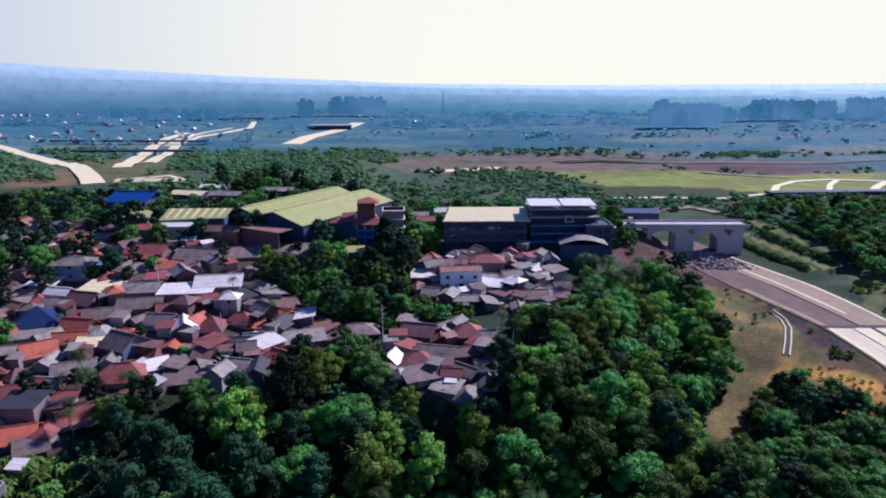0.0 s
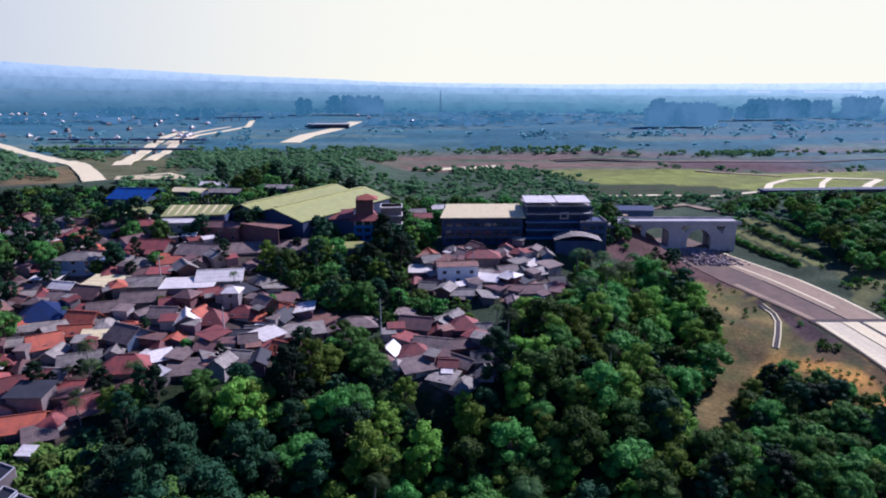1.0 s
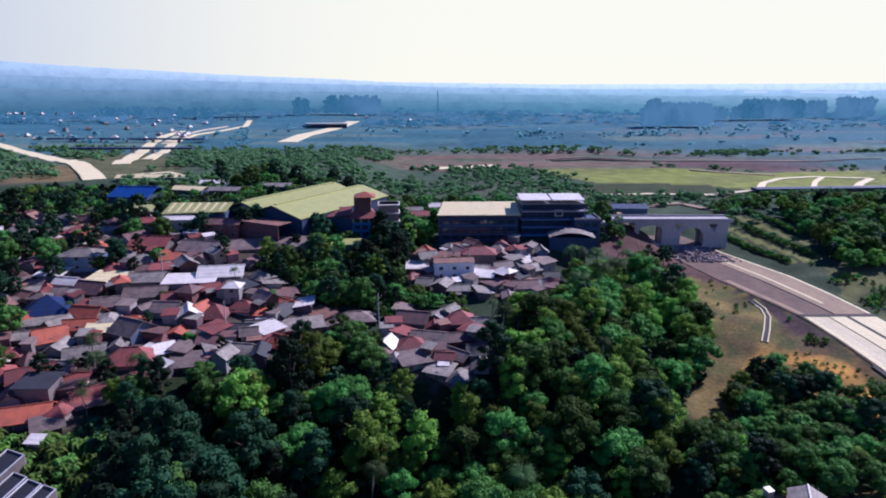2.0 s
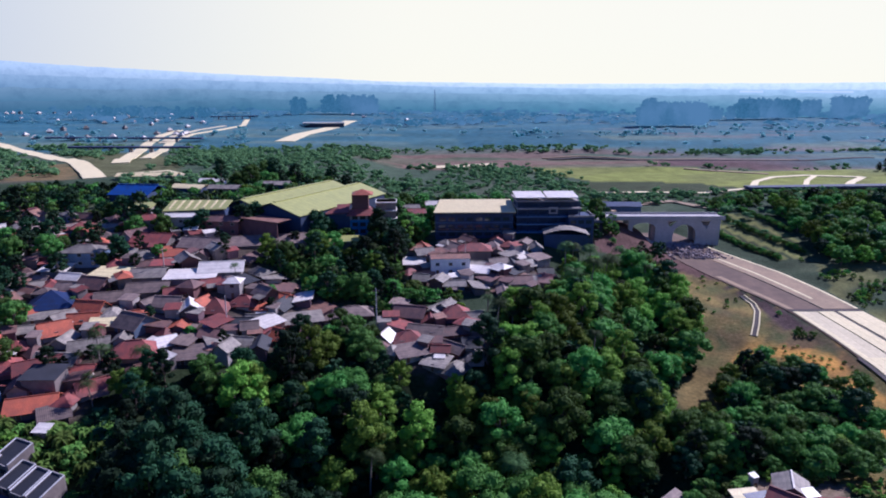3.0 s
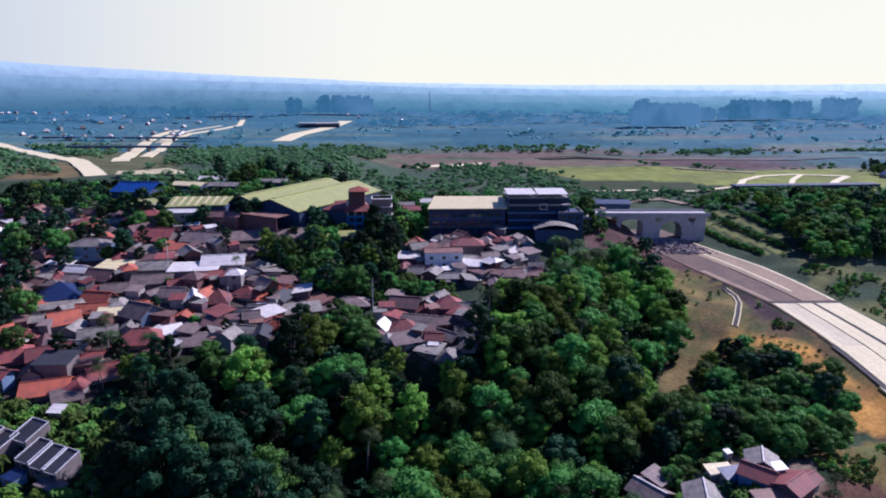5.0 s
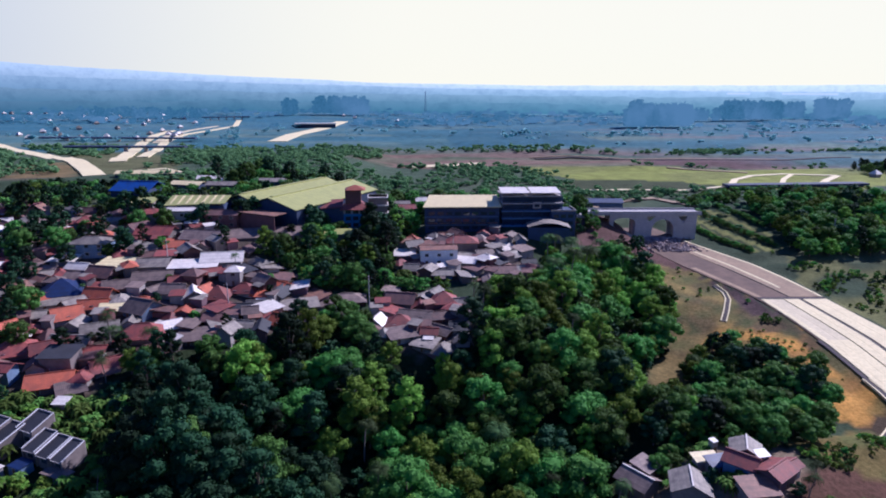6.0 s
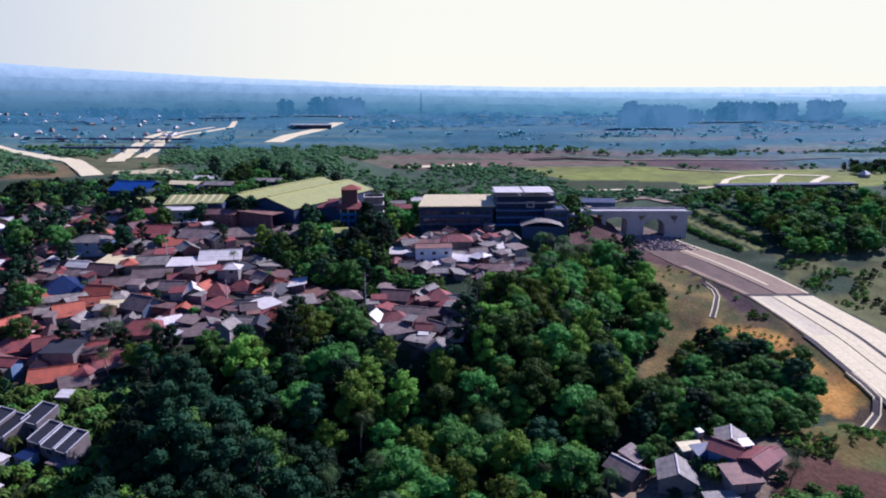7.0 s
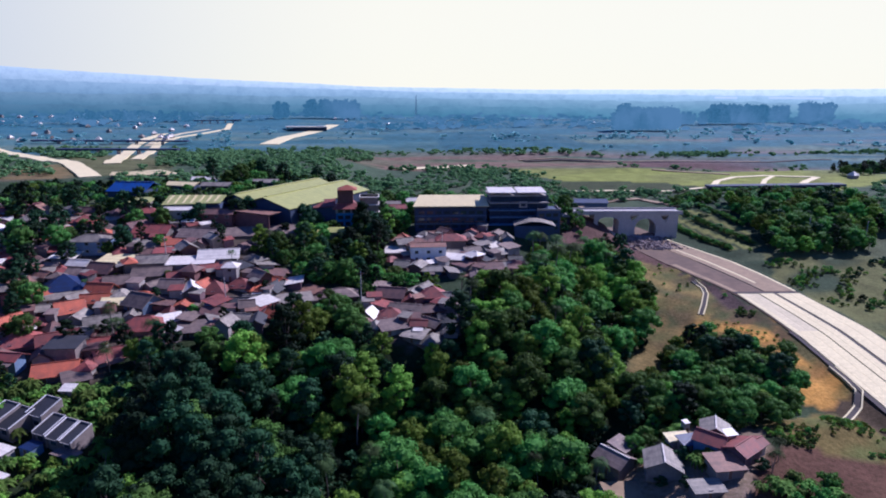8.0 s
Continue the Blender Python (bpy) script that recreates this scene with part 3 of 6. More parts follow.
def house(x, y, yaw, w, d, h, kind, roof_mat, wall_mat, label, dz=0.0, group="village houses", over=0.6, pitch=0.5, ridge=None):
    """A small house: plastered body, roof, ridge, door, windows with frames."""
    base = min(float(ground_z(x + a, y + b)) for a in (-w / 3, w / 3) for b in (-d / 3, d / 3)) + dz
    word = {"gable": "house", "hip": "cottage", "shed": "shack"}[kind]
    t = empty(word, pose(x, y, base, 0, 0, yaw), label.replace("house", word) if "row house" not in label and " village house" in label else label, word, group)
    rise = pitch * d / 2
    if kind == "gable":
        g = h + rise - 0.16
        body = ([(-w / 2, -d / 2, -1), (w / 2, -d / 2, -1), (w / 2, d / 2, -1), (-w / 2, d / 2, -1),
                 (-w / 2, -d / 2, h - 0.12), (w / 2, -d / 2, h - 0.12), (w / 2, d / 2, h - 0.12), (-w / 2, d / 2, h - 0.12), (-w / 2, 0, g), (w / 2, 0, g)],
                [(0, 3, 2, 1), (0, 1, 5, 4), (2, 3, 7, 6), (1, 2, 6, 9, 5), (3, 0, 4, 8, 7), (4, 5, 9, 8), (6, 7, 8, 9)])
        part("wall", body, wall_mat, t)
        roof = part("roof", gable_roof(w, d, h, rise, over), roof_mat, t)
        part("ridge_cap", box(-w / 2 - over, -0.17, h + rise - 0.06, w / 2 + over, 0.17, h + rise + 0.12), ridge or roof_mat, roof)
    elif kind == "hip":
        part("wall", box(-w / 2, -d / 2, -1, w / 2, d / 2, h - 0.1), wall_mat, t)
        roof = part("roof", hip_roof(w, d, h, rise, over), roof_mat, t)
        r = max(w / 2 - d / 2, 0.3)
        part("ridge_cap", box(-r, -0.17, h + rise - 0.06, r, 0.17, h + rise + 0.12), ridge or roof_mat, roof)
    else:
        part("wall", box(-w / 2, -d / 2, -1, w / 2, d / 2, h - 0.1), wall_mat, t)
        part("roof", shed_roof(w, d, h, min(rise, 1.0), over), roof_mat, t)
    storeys = max(1, int(h // 2.7)) if (y < 172 and h > 1) or h > 4 else 0
    for s in range(storeys):
        z = 0.9 + 2.8 * s
        for i in range(max(1, int(w // 3.8))):
            cx = -w / 2 + (i + 0.5) * w / max(1, int(w // 3.8))
            if s == 0 and i == 0:
                door = part("door", box(cx - 0.45, -d / 2 - 0.05, 0, cx + 0.45, -d / 2 + 0.05, 2.05), WOOD, t)
                part("door_frame", join(box(cx - 0.55, -d / 2 - 0.07, 0, cx - 0.45, -d / 2 + 0.03, 2.15), box(cx + 0.45, -d / 2 - 0.07, 0, cx + 0.55, -d / 2 + 0.03, 2.15), box(cx - 0.45, -d / 2 - 0.07, 2.05, cx + 0.45, -d / 2 + 0.03, 2.15)), WALL_WHITE, door)
            else:
                win = part("window", join(box(cx - 0.7, -d / 2 - 0.06, z, cx + 0.7, -d / 2 + 0.02, z + 0.08), box(cx - 0.7, -d / 2 - 0.06, z + 1.12, cx + 0.7, -d / 2 + 0.02, z + 1.2), box(cx - 0.7, -d / 2 - 0.06, z + 0.08, cx - 0.62, -d / 2 + 0.02, z + 1.12), box(cx + 0.62, -d / 2 - 0.06, z + 0.08, cx + 0.7, -d / 2 + 0.02, z + 1.12)), WALL_WHITE, t)
                part("pane", box(cx - 0.62, -d / 2 - 0.03, z + 0.08, cx + 0.62, -d / 2 + 0.01, z + 1.12), GLASS, win)
    TAKEN.append((x, y, 0.5 * max(w, d)))
    return t


TAKEN = []
ROOFS = [(TILE_BROWN, "weathered brown tile roof", 20), (TILE_RED, "faded red tile roof", 20), (SHEET_GREY, "grey fibre cement sheet roof", 26), (SHEET_TAUPE, "taupe weathered sheet roof", 24),
         (TILE_ORANGE, "orange clay tile roof", 10), (SHEET_WHITE, "pale zinc sheet roof", 6), (TILE_DARK, "dark grey tile roof", 5), (SHEET_RUST, "rusted sheet roof", 6)]
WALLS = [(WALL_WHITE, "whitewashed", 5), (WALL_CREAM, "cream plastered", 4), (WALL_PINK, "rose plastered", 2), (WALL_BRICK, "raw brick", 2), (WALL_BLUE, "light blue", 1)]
dice = random.Random(4)


def pick(rows):
    return dice.choices(rows, weights=[r[2] for r in rows])[0]


def free(x, y, r):
    return all((x - a) ** 2 + (y - b) ** 2 > (r + c) ** 2 for a, b, c in TAKEN)


def fill_with_houses(poly, gap, turn, group):
    px, py = [p[0] for p in poly], [p[1] for p in poly]
    y = min(py)
    while y < max(py):
        x = max(min(px), -190)
        while x < max(px):
            hx, hy = x + dice.uniform(-0.3, 0.3) * gap, y + dice.uniform(-0.25, 0.25) * gap
            x += gap * dice.uniform(0.95, 1.3)
            w, d = dice.uniform(4.0, 8.0), dice.uniform(3.6, 5.8)
            if not within(np.array(hx), np.array(hy), poly) or hx < -34 - 0.72 * hy or not free(hx, hy, 0.25 * max(w, d)):
                continue
            roof, wall = pick(ROOFS), pick(WALLS)
            kind = "shed" if roof[0] in (SHEET_WHITE, SHEET_RUST) and dice.random() < 0.5 else dice.choices(("gable", "hip", "shed"), (62, 23, 15))[0]
            h = dice.choice((1.9, 2.1, 2.2, 2.3, 2.4, 2.6, 2.9, 3.6, 4.8))
            yaw = turn + dice.choice((0, 0, 90, -90, 40, -40, 62)) + dice.uniform(-22, 22)
            made = house(hx, hy, yaw, w, d, h, kind, roof[0], wall[0], f"{wall[1]} {'two-storey ' if h > 5 else ''}village house with a {roof[1]}", dz=-dice.uniform(0.3, 0.9), group=group, pitch=dice.uniform(0.38, 0.7), over=dice.uniform(0.6, 1.1))
            if dice.random() < 0.6:
                a, b, top = dice.uniform(-0.5, 0.1) * w, dice.uniform(2.5, 4.5), h - dice.uniform(0.1, 0.6)
                part("lean_to_roof", slab([(a, -d / 2 - 2.6, top - 0.5), (a + b, -d / 2 - 2.6, top - 0.5), (a + b, -d / 2, top + 0.1), (a, -d / 2, top + 0.1)], 0.08), dice.choice((SHEET_RUST, SHEET_GREY, SHEET_WHITE, SHEET_TAUPE)), made)
                for at in (a + 0.2, a + b - 0.3):
                    part("post", box(at, -d / 2 - 2.5, -1, at + 0.1, -d / 2 - 2.4, top - 0.55), WOOD, made)
        y += gap * 0.86


# houses that stand out, by hand
def hut(x, y, yaw, w, d, h, kind, roof, wall, label, pitch=0.42, over=0.6, group="village houses", ridge=None, dz=0.0):
    if group in ("village houses", "hamlet houses", "houses below the factory") and y < 215 and h < 5:
        # old houses stand askew, low under wide eaves
        yaw, w, h, pitch, over = yaw + (7.3 * x + 13.1 * y) % 44 - 22, 0.86 * w, 0.66 * h, 1.3 * pitch, over + 0.3
    return house(x, y, yaw, w, d, h, kind, roof, wall, label, dz, group, over, pitch, ridge)


hut(-114, 167, 8, 13.5, 11, 3.4, "hip", SHEET_NAVY, WALL_WHITE, "house under a large navy blue sheet metal hip roof", 0.5)
hut(-112, 159, 8, 12, 4.5, 2.8, "shed", SHEET_GREY, WALL_WHITE, "grey lean-to roof in front of the blue-roofed house")
hut(-101, 164, 10, 9, 5.5, 3.2, "gable", TILE_ORANGE, WALL_CREAM, "house with a bright orange clay tile roof", 0.6)
hut(-100, 158, 12, 8.5, 5.0, 2.7, "gable", TILE_ORANGE, WALL_CREAM, "low house with a bright orange tile roof", 0.5)
hut(-105, 152, 20, 8, 6, 3.0, "gable", TILE_ORANGE, WALL_WHITE, "house with an orange-red tile roof", 0.6)
hut(-121, 158, 14, 14, 6.5, 3.2, "gable", TILE_ORANGE, WALL_CREAM, "long house with a faded orange tile roof", 0.45)
hut(-93, 155, 6, 7, 4.5, 2.7, "shed", SHEET_CREAM, WALL_CREAM, "small hut with a cream sheet roof")
hut(-124, 188, 5, 9, 6, 3.0, "shed", SHEET_WHITE, WALL_WHITE, "house with a white zinc sheet roof")
hut(-118, 195, 0, 13, 8, 5.4, "hip", SHEET_GREY, WALL_BLUE, "two-storey light blue house with a grey hip roof", 0.4)
hut(-104, 183, 6, 12, 8, 3.4, "shed", SHEET_CREAM, WALL_CREAM, "hall with a pale cream sheet roof")
hut(-92, 184, 6, 11, 8, 3.4, "gable", SHEET_GREY, WALL_CREAM, "house with a pale grey sheet roof", 0.3)
hut(-78, 183, 4, 17, 6.5, 3.2, "shed", SHEET_WHITE, WALL_WHITE, "long shed with a pale zinc roof")
hut(-70, 189, 2, 15, 9, 3.6, "gable", SHEET_WHITE, WALL_WHITE, "hall with a bright white zinc gable roof", 0.35)
hut(-62, 216, 14, 30, 14, 3.0, "gable", SHEET_TAUPE, WALL_CREAM, "large hall with a mauve-taupe sheet roof", 0.28)
hut(-82, 207, 10, 17, 9, 3.8, "gable", SHEET_TAUPE, WALL_PINK, "long house with a mauve weathered sheet roof", 0.4)
hut(-102, 212, 8, 15, 8, 3.6, "gable", TILE_RED, WALL_CREAM, "house with a red tile roof beside a rose wall", 0.4)
hut(-62, 175, 0, 4.5, 4.5, 5.6, "hip", SHEET_WHITE, WALL_WHITE, "small white tower house with a pale pyramid roof", 0.5)
hut(-65, 166, -4, 7.5, 7, 3.2, "hip", TILE_RED, WALL_PINK, "house with a brick-red tile roof", 0.6)
hut(-58, 171, 4, 9, 6, 3.0, "hip", TILE_RED, WALL_WHITE, "house with a dull maroon tile roof", 0.5)
hut(-79, 143, 10, 14, 8, 3.2, "hip", TILE_RED, WALL_CREAM, "wide house with a rust-red tile hip roof", 0.5)
hut(-72, 147, 20, 5, 4, 2.8, "shed", SHEET_WHITE, WALL_WHITE, "hut with a bright white sheet roof")
hut(-92, 145, 6, 10, 6.5, 3.0, "gable", SHEET_GREY, WALL_CREAM, "house with a pale grey sheet gable roof", 0.35)
hut(-97, 139, 4, 12, 6, 3.0, "gable", SHEET_GREY, WALL_BRICK, "house with a mottled grey sheet roof", 0.4)
hut(-64, 143, -6, 10, 6.5, 3.0, "shed", SHEET_TAUPE, WALL_CREAM, "house with a rosy taupe sheet roof")
hut(-59, 150, 15, 7, 6, 3.0, "shed", SHEET_GREY, WALL_CREAM, "house with a light grey sheet roof")
hut(-53, 150, -25, 7, 5.5, 3.0, "gable", SHEET_GREY, WALL_WHITE, "small house with a pale grey gable roof", 0.4)
hut(-100, 136, 12, 12, 7, 3.2, "gable", TILE_RED, WALL_PINK, "house with a faded red tile roof and rose gable", 0.45)
hut(-110, 135, 8, 12, 8, 3.0, "hip", TILE_RED, WALL_PINK, "house with a worn red tile roof", 0.5)
hut(-93, 121, 14, 11, 7, 3.4, "gable", TILE_ORANGE, WALL_PINK, "house with a salmon orange tile roof", 0.4)
hut(-86, 117, 30, 6, 5, 3.2, "shed", SHEET_TAUPE, WALL_PINK, "rose plastered outbuilding with a taupe roof")
hut(-94, 128, 0, 8, 6, 5.2, "shed", TILE_DARK, WALL_CREAM, "two-storey house with a flat dark roof")
hut(-106, 177, 4, 9, 7, 3.4, "gable", TILE_BROWN, WALL_PINK, "house with a mauve tile gable roof", 0.5)
hut(-89, 176, 6, 13, 8, 3.2, "gable", SHEET_TAUPE, WALL_CREAM, "house with a broad taupe sheet roof", 0.3)
hut(-97, 171, 4, 12, 7, 3.0, "gable", SHEET_TAUPE, WALL_CREAM, "house with a brownish taupe sheet roof", 0.35)
hut(-84, 155, -12, 9, 8, 4.2, "gable", SHEET_TAUPE, WALL_BLUE, "blue-walled house with a beige gable roof", 0.5)
hut(-42, 155, -12, 7.5, 6, 3.2, "gable", TILE_ORANGE, WALL_CREAM, "house with an orange tile roof by the trees", 0.5)
hut(-40, 166, 6, 14, 6, 3.0, "shed", SHEET_GREY, WALL_CREAM, "long house with a grey sheet roof")
hut(-25, 174, 0, 13, 7, 3.0, "hip", SHEET_TAUPE, WALL_BRICK, "house with a dark taupe hip roof", 0.35)
hut(-7, 173, -6, 10, 6.5, 3.2, "gable", TILE_BROWN, WALL_CREAM, "house with a reddish brown tile roof", 0.5, group="hamlet houses")
hut(7, 172, 8, 9, 7, 3.4, "hip", TILE_RED, WALL_PINK, "house with a brick-red tile hip roof", 0.55, group="hamlet houses")
hut(-2, 163, 0, 11, 6, 3.0, "gable", SHEET_TAUPE, WALL_CREAM, "house with a weathered sheet roof", 0.3, group="hamlet houses")
hut(-7, 158, -10, 9, 6.5, 3.2, "hip", TILE_RED, WALL_CREAM, "house with a faded red tile roof", 0.5, group="hamlet houses")
hut(-6, 150, 15, 9, 6, 3.0, "shed", SHEET_TAUPE, WALL_WHITE, "house with a pale taupe sheet roof at the wood's edge", group="hamlet houses")
hut(-14, 158, 60, 5, 4.5, 3.6, "gable", SHEET_WHITE, WALL_WHITE, "small white gabled house", 0.6, group="hamlet houses")
hut(1, 146, -30, 7, 5, 2.8, "shed", SHEET_GREY, WALL_CREAM, "hut with a pale grey sheet roof", group="hamlet houses")
hut(6, 207, 4, 14, 7, 6.4, "gable", SHEET_RUST, WALL_BRIGHT, "two-storey white house with a rose-red roof and blank side wall", 0.25, 0.2, "houses below the factory")
hut(16, 203, 0, 9, 5, 3.6, "shed", SHEET_WHITE, WALL_WHITE, "house with a bright white sheet roof", group="houses below the factory")
hut(-7, 211, -4, 8, 6, 3.2, "shed", SHEET_WHITE, WALL_CREAM, "house with a pale flat roof", group="houses below the factory")
hut(16, 222, 0, 12, 8, 3.6, "hip", TILE_RED, WALL_CREAM, "house with a maroon tile roof below the factory", 0.5, group="houses below the factory")
hut(30, 197, 0, 9, 6, 3.4, "gable", TILE_BROWN, WALL_WHITE, "white house with a dark maroon roof", 0.4, group="houses below the factory")
hut(31, 187, 4, 7, 4, 3.0, "shed", SHEET_WHITE, WALL_WHITE, "low hut with a pale roof above the trees", group="houses below the factory")
hut(34, 211, 30, 6, 5, 3.4, "gable", SHEET_GREY, WALL_WHITE, "small house with a light grey gable roof", 0.5, group="houses below the factory")
hut(-34, 222, 4, 10, 6, 3.4, "shed", SHEET_LIME, WALL_CREAM, "shed with a lime yellow sheet roof", group="houses below the factory", dz=1.6)
hut(-46, 232, 0, 9, 7, 4.2, "gable", TILE_RED, WALL_PINK, "rose house with a dull red roof beside the green factory", 0.5)

# houses on the near slope
FOOT = "houses at the foot of the wood"
hut(73.8, 98.6, 66, 5.6, 6.0, 3.4, "gable", SHEET_GREY, WALL_CREAM, "grey-roofed house with a pale ridge above red-roofed ones", 0.5, group=FOOT, ridge=SHEET_WHITE, dz=1.4)
hut(71.0, 94.6, -42, 6.2, 5.2, 3.4, "gable", TILE_RED, WALL_BLUE, "house with a rust-red tile roof and blue-white walls", 0.55, group=FOOT, dz=0.9)
hut(76.4, 90.5, 35, 6.8, 5.2, 3.0, "gable", TILE_RED, WALL_PINK, "house with a dark red tile roof beside bare soil", 0.45, group=FOOT, dz=0.6)
hut(80.6, 92.8, 30, 4.0, 3.2, 2.6, "gable", TILE_RED, WALL_WHITE, "small red-roofed wing with white walls", 0.45, group=FOOT, dz=0.6)
hut(58.8, 92.0, 74, 7.0, 7.6, 3.0, "gable", SHEET_GREY, WALL_CREAM, "gabled house with grey sheet roof and white barge boards", 0.5, group=FOOT, ridge=SHEET_WHITE, dz=1.2)
hut(49.4, 98.0, -52, 7.2, 6.2, 3.6, "gable", SHEET_TAUPE, WALL_CREAM, "house with a weathered taupe gable roof among trees", 0.5, group=FOOT, ridge=SHEET_WHITE, dz=1.6)
hut(52.4, 101.6, 40, 4.6, 4.2, 3.8, "shed", SHEET_TAUPE, WALL_CREAM, "small hut with a taupe roof behind the gabled house", group=FOOT, dz=1.0)
hut(70.4, 86.4, 6, 6.6, 5.0, 2.4, "shed", SHEET_RUST, WALL_CREAM, "low house with a patchy orange-brown roof", group=FOOT, dz=0.6)
hut(64.4, 81.4, 4, 6.4, 3.2, 1.9, "shed", SHEET_GREY, WALL_CREAM, "lean-to with a grey sheet roof", group=FOOT, dz=0.6)
hut(67.0, 97.0, 12, 4.4, 3.0, 2.6, "shed", SHEET_NAVY, WALL_WHITE, "awning roof of violet-blue sheets", group=FOOT, dz=0.7)
hut(65.2, 99.6, 8, 5, 2.4, 2.8, "shed", SHEET_CREAM, WALL_WHITE, "lean-to with a cream sheet roof", group=FOOT, dz=0.8)
hut(75.6, 95.4, 10, 2.6, 2.0, 3.6, "shed", SHEET_WHITE, WALL_WHITE, "small hut with a bright white roof", group=FOOT, dz=0.5, over=0.3)
hut(69.4, 105, 20, 1.5, 1.4, 3.4, "shed", SHEET_WHITE, WALL_WHITE, "small white water tower hut among the trees", group=FOOT, dz=0.6, over=0.1)
hut(52.5, 88.0, 2, 16, 9.0, 0.7, "shed", LEAN, CONCRETE, "low bare concrete house platform", 0.02, 0.1, FOOT, dz=1.6)


def terrace_house(x, y, w, d, h, dz, words):
    """A new row house: dark pitched roof set between parapet walls with pale copings."""
    t = empty("row_house", pose(x, y, float(ground_z(x, y)) + dz, 0, 0, -24), words, "house", "new row houses")
    # white walls take the darkened cream to stand for their shaded fronts
    part("wall", box(-w / 2, -d / 2, -2, w / 2, d / 2, h - 0.2), WALL_CREAM, t)
    roof = part("roof", slab([(-w / 2 + 0.12, -d / 2 - 0.5, h - 0.1), (w / 2 - 0.12, -d / 2 - 0.5, h - 0.1), (w / 2 - 0.12, d / 2 - 0.1, h + 1.7), (-w / 2 + 0.12, d / 2 - 0.1, h + 1.7)], 0.15), TILE_DARK, t, "dark tiled roof panel")
    part("gutter", box(-w / 2 + 0.14, -d / 2 - 0.66, h - 0.28, w / 2 - 0.14, -d / 2 - 0.52, h - 0.1), WALL_WHITE, roof, "white eaves gutter")
    for sx in (-1, 1):
        x0, x1 = sorted((sx * w / 2 - 0.1, sx * w / 2 + 0.1))
        ends = (-d / 2 - 0.5, d / 2)
        part("parapet", ([(x0, ends[0], 0), (x1, ends[0], 0), (x1, ends[1], 0), (x0, ends[1], 0), (x0, ends[0], h + 0.1), (x1, ends[0], h + 0.1), (x1, ends[1], h + 1.95), (x0, ends[1], h + 1.95)], list(BOX)), WALL_CREAM, t, "plastered parapet wall")
        part("coping", ([(x0 - 0.04, ends[0], h + 0.1), (x1 + 0.04, ends[0], h + 0.1), (x1 + 0.04, ends[1], h + 1.95), (x0 - 0.04, ends[1], h + 1.95), (x0 - 0.04, ends[0], h + 0.22), (x1 + 0.04, ends[0], h + 0.22), (x1 + 0.04, ends[1], h + 2.07), (x0 - 0.04, ends[1], h + 2.07)], list(BOX)), WALL_BRIGHT, t, "white coping")
    part("rear_parapet", box(-w / 2, d / 2 - 0.02, 0, w / 2, d / 2 + 0.2, h + 2.0), WALL_WHITE, t, "pale parapet wall")
    win = part("window", box(-0.9, -d / 2 - 0.06, 0.9, 0.9, -d / 2 + 0.02, 2.1), WALL_CREAM, t)
    part("pane", box(-0.8, -d / 2 - 0.09, 1.0, 0.8, -d / 2 - 0.05, 2.0), GLASS, win)
    TAKEN.append((x, y, 0.5 * max(w, d)))


terrace_house(-95.5, 101.5, 5.0, 6.0, 3.0, 0.0, "new white row house with a dark pitched roof panel")
terrace_house(-91.2, 99.8, 4.6, 6.0, 3.0, 0.0, "new white row house with a dark pitched roof panel")
terrace_house(-86.0, 102.5, 5.0, 5.0, 3.8, 0.0, "taller white row house with a bright side wall")
terrace_house(-82.4, 97.6, 3.8, 5.2, 2.8, 0.0, "new white row house with a dark pitched roof panel")
terrace_house(-78.4, 95.6, 3.8, 5.2, 2.8, 0.0, "new white row house with a dark pitched roof panel")
terrace_house(-74.6, 94.0, 3.4, 5.2, 2.8, 0.0, "row house at the end with a dark roof panel")
hut(-90.5, 91.5, -24, 6, 3.0, 2.4, "shed", SHEET_WHITE, WALL_WHITE, "porch with a bright white flat roof", 0.1, 0.3, "new row houses")
hut(-75, 89.8, -24, 6, 2.6, 2.2, "shed", SHEET_TAUPE, WALL_WHITE, "porch with a pale mauve roof", 0.1, 0.3, "new row houses")
hut(-84, 92.5, -24, 3.5, 3.0, 2.4, "shed", SHEET_NAVY, WALL_BLUE, "blue-walled porch between the row houses", 0.1, 0.2, "new row houses")
hut(-86, 83, -24, 4, 3.0, 2.2, "shed", SHEET_WHITE, WALL_PINK, "small hut with a white roof and rose wall", 0.1, 0.2, "new row houses")


# ---- factories ----
def dressed(t, x0, x1, y, z0, z1, bays, rows, mat=GLASS):
    """Rows of window bands on a front that looks towards -y."""
    for r in range(rows):
        zc = z0 + (r + 0.55) * (z1 - z0) / rows
        for i in range(bays):
            a = x0 + (i + 0.14) * (x1 - x0) / bays
            b = x0 + (i + 0.86) * (x1 - x0) / bays
            win = part("window", join(box(a - 0.1, y - 0.08, zc - 0.85, b + 0.1, y + 0.04, zc - 0.7), box(a - 0.1, y - 0.08, zc + 0.7, b + 0.1, y + 0.04, zc + 0.85)), WALL_SLATE, t)
            part("pane", box(a, y - 0.04, zc - 0.7, b, y + 0.02, zc + 0.7), mat, win)


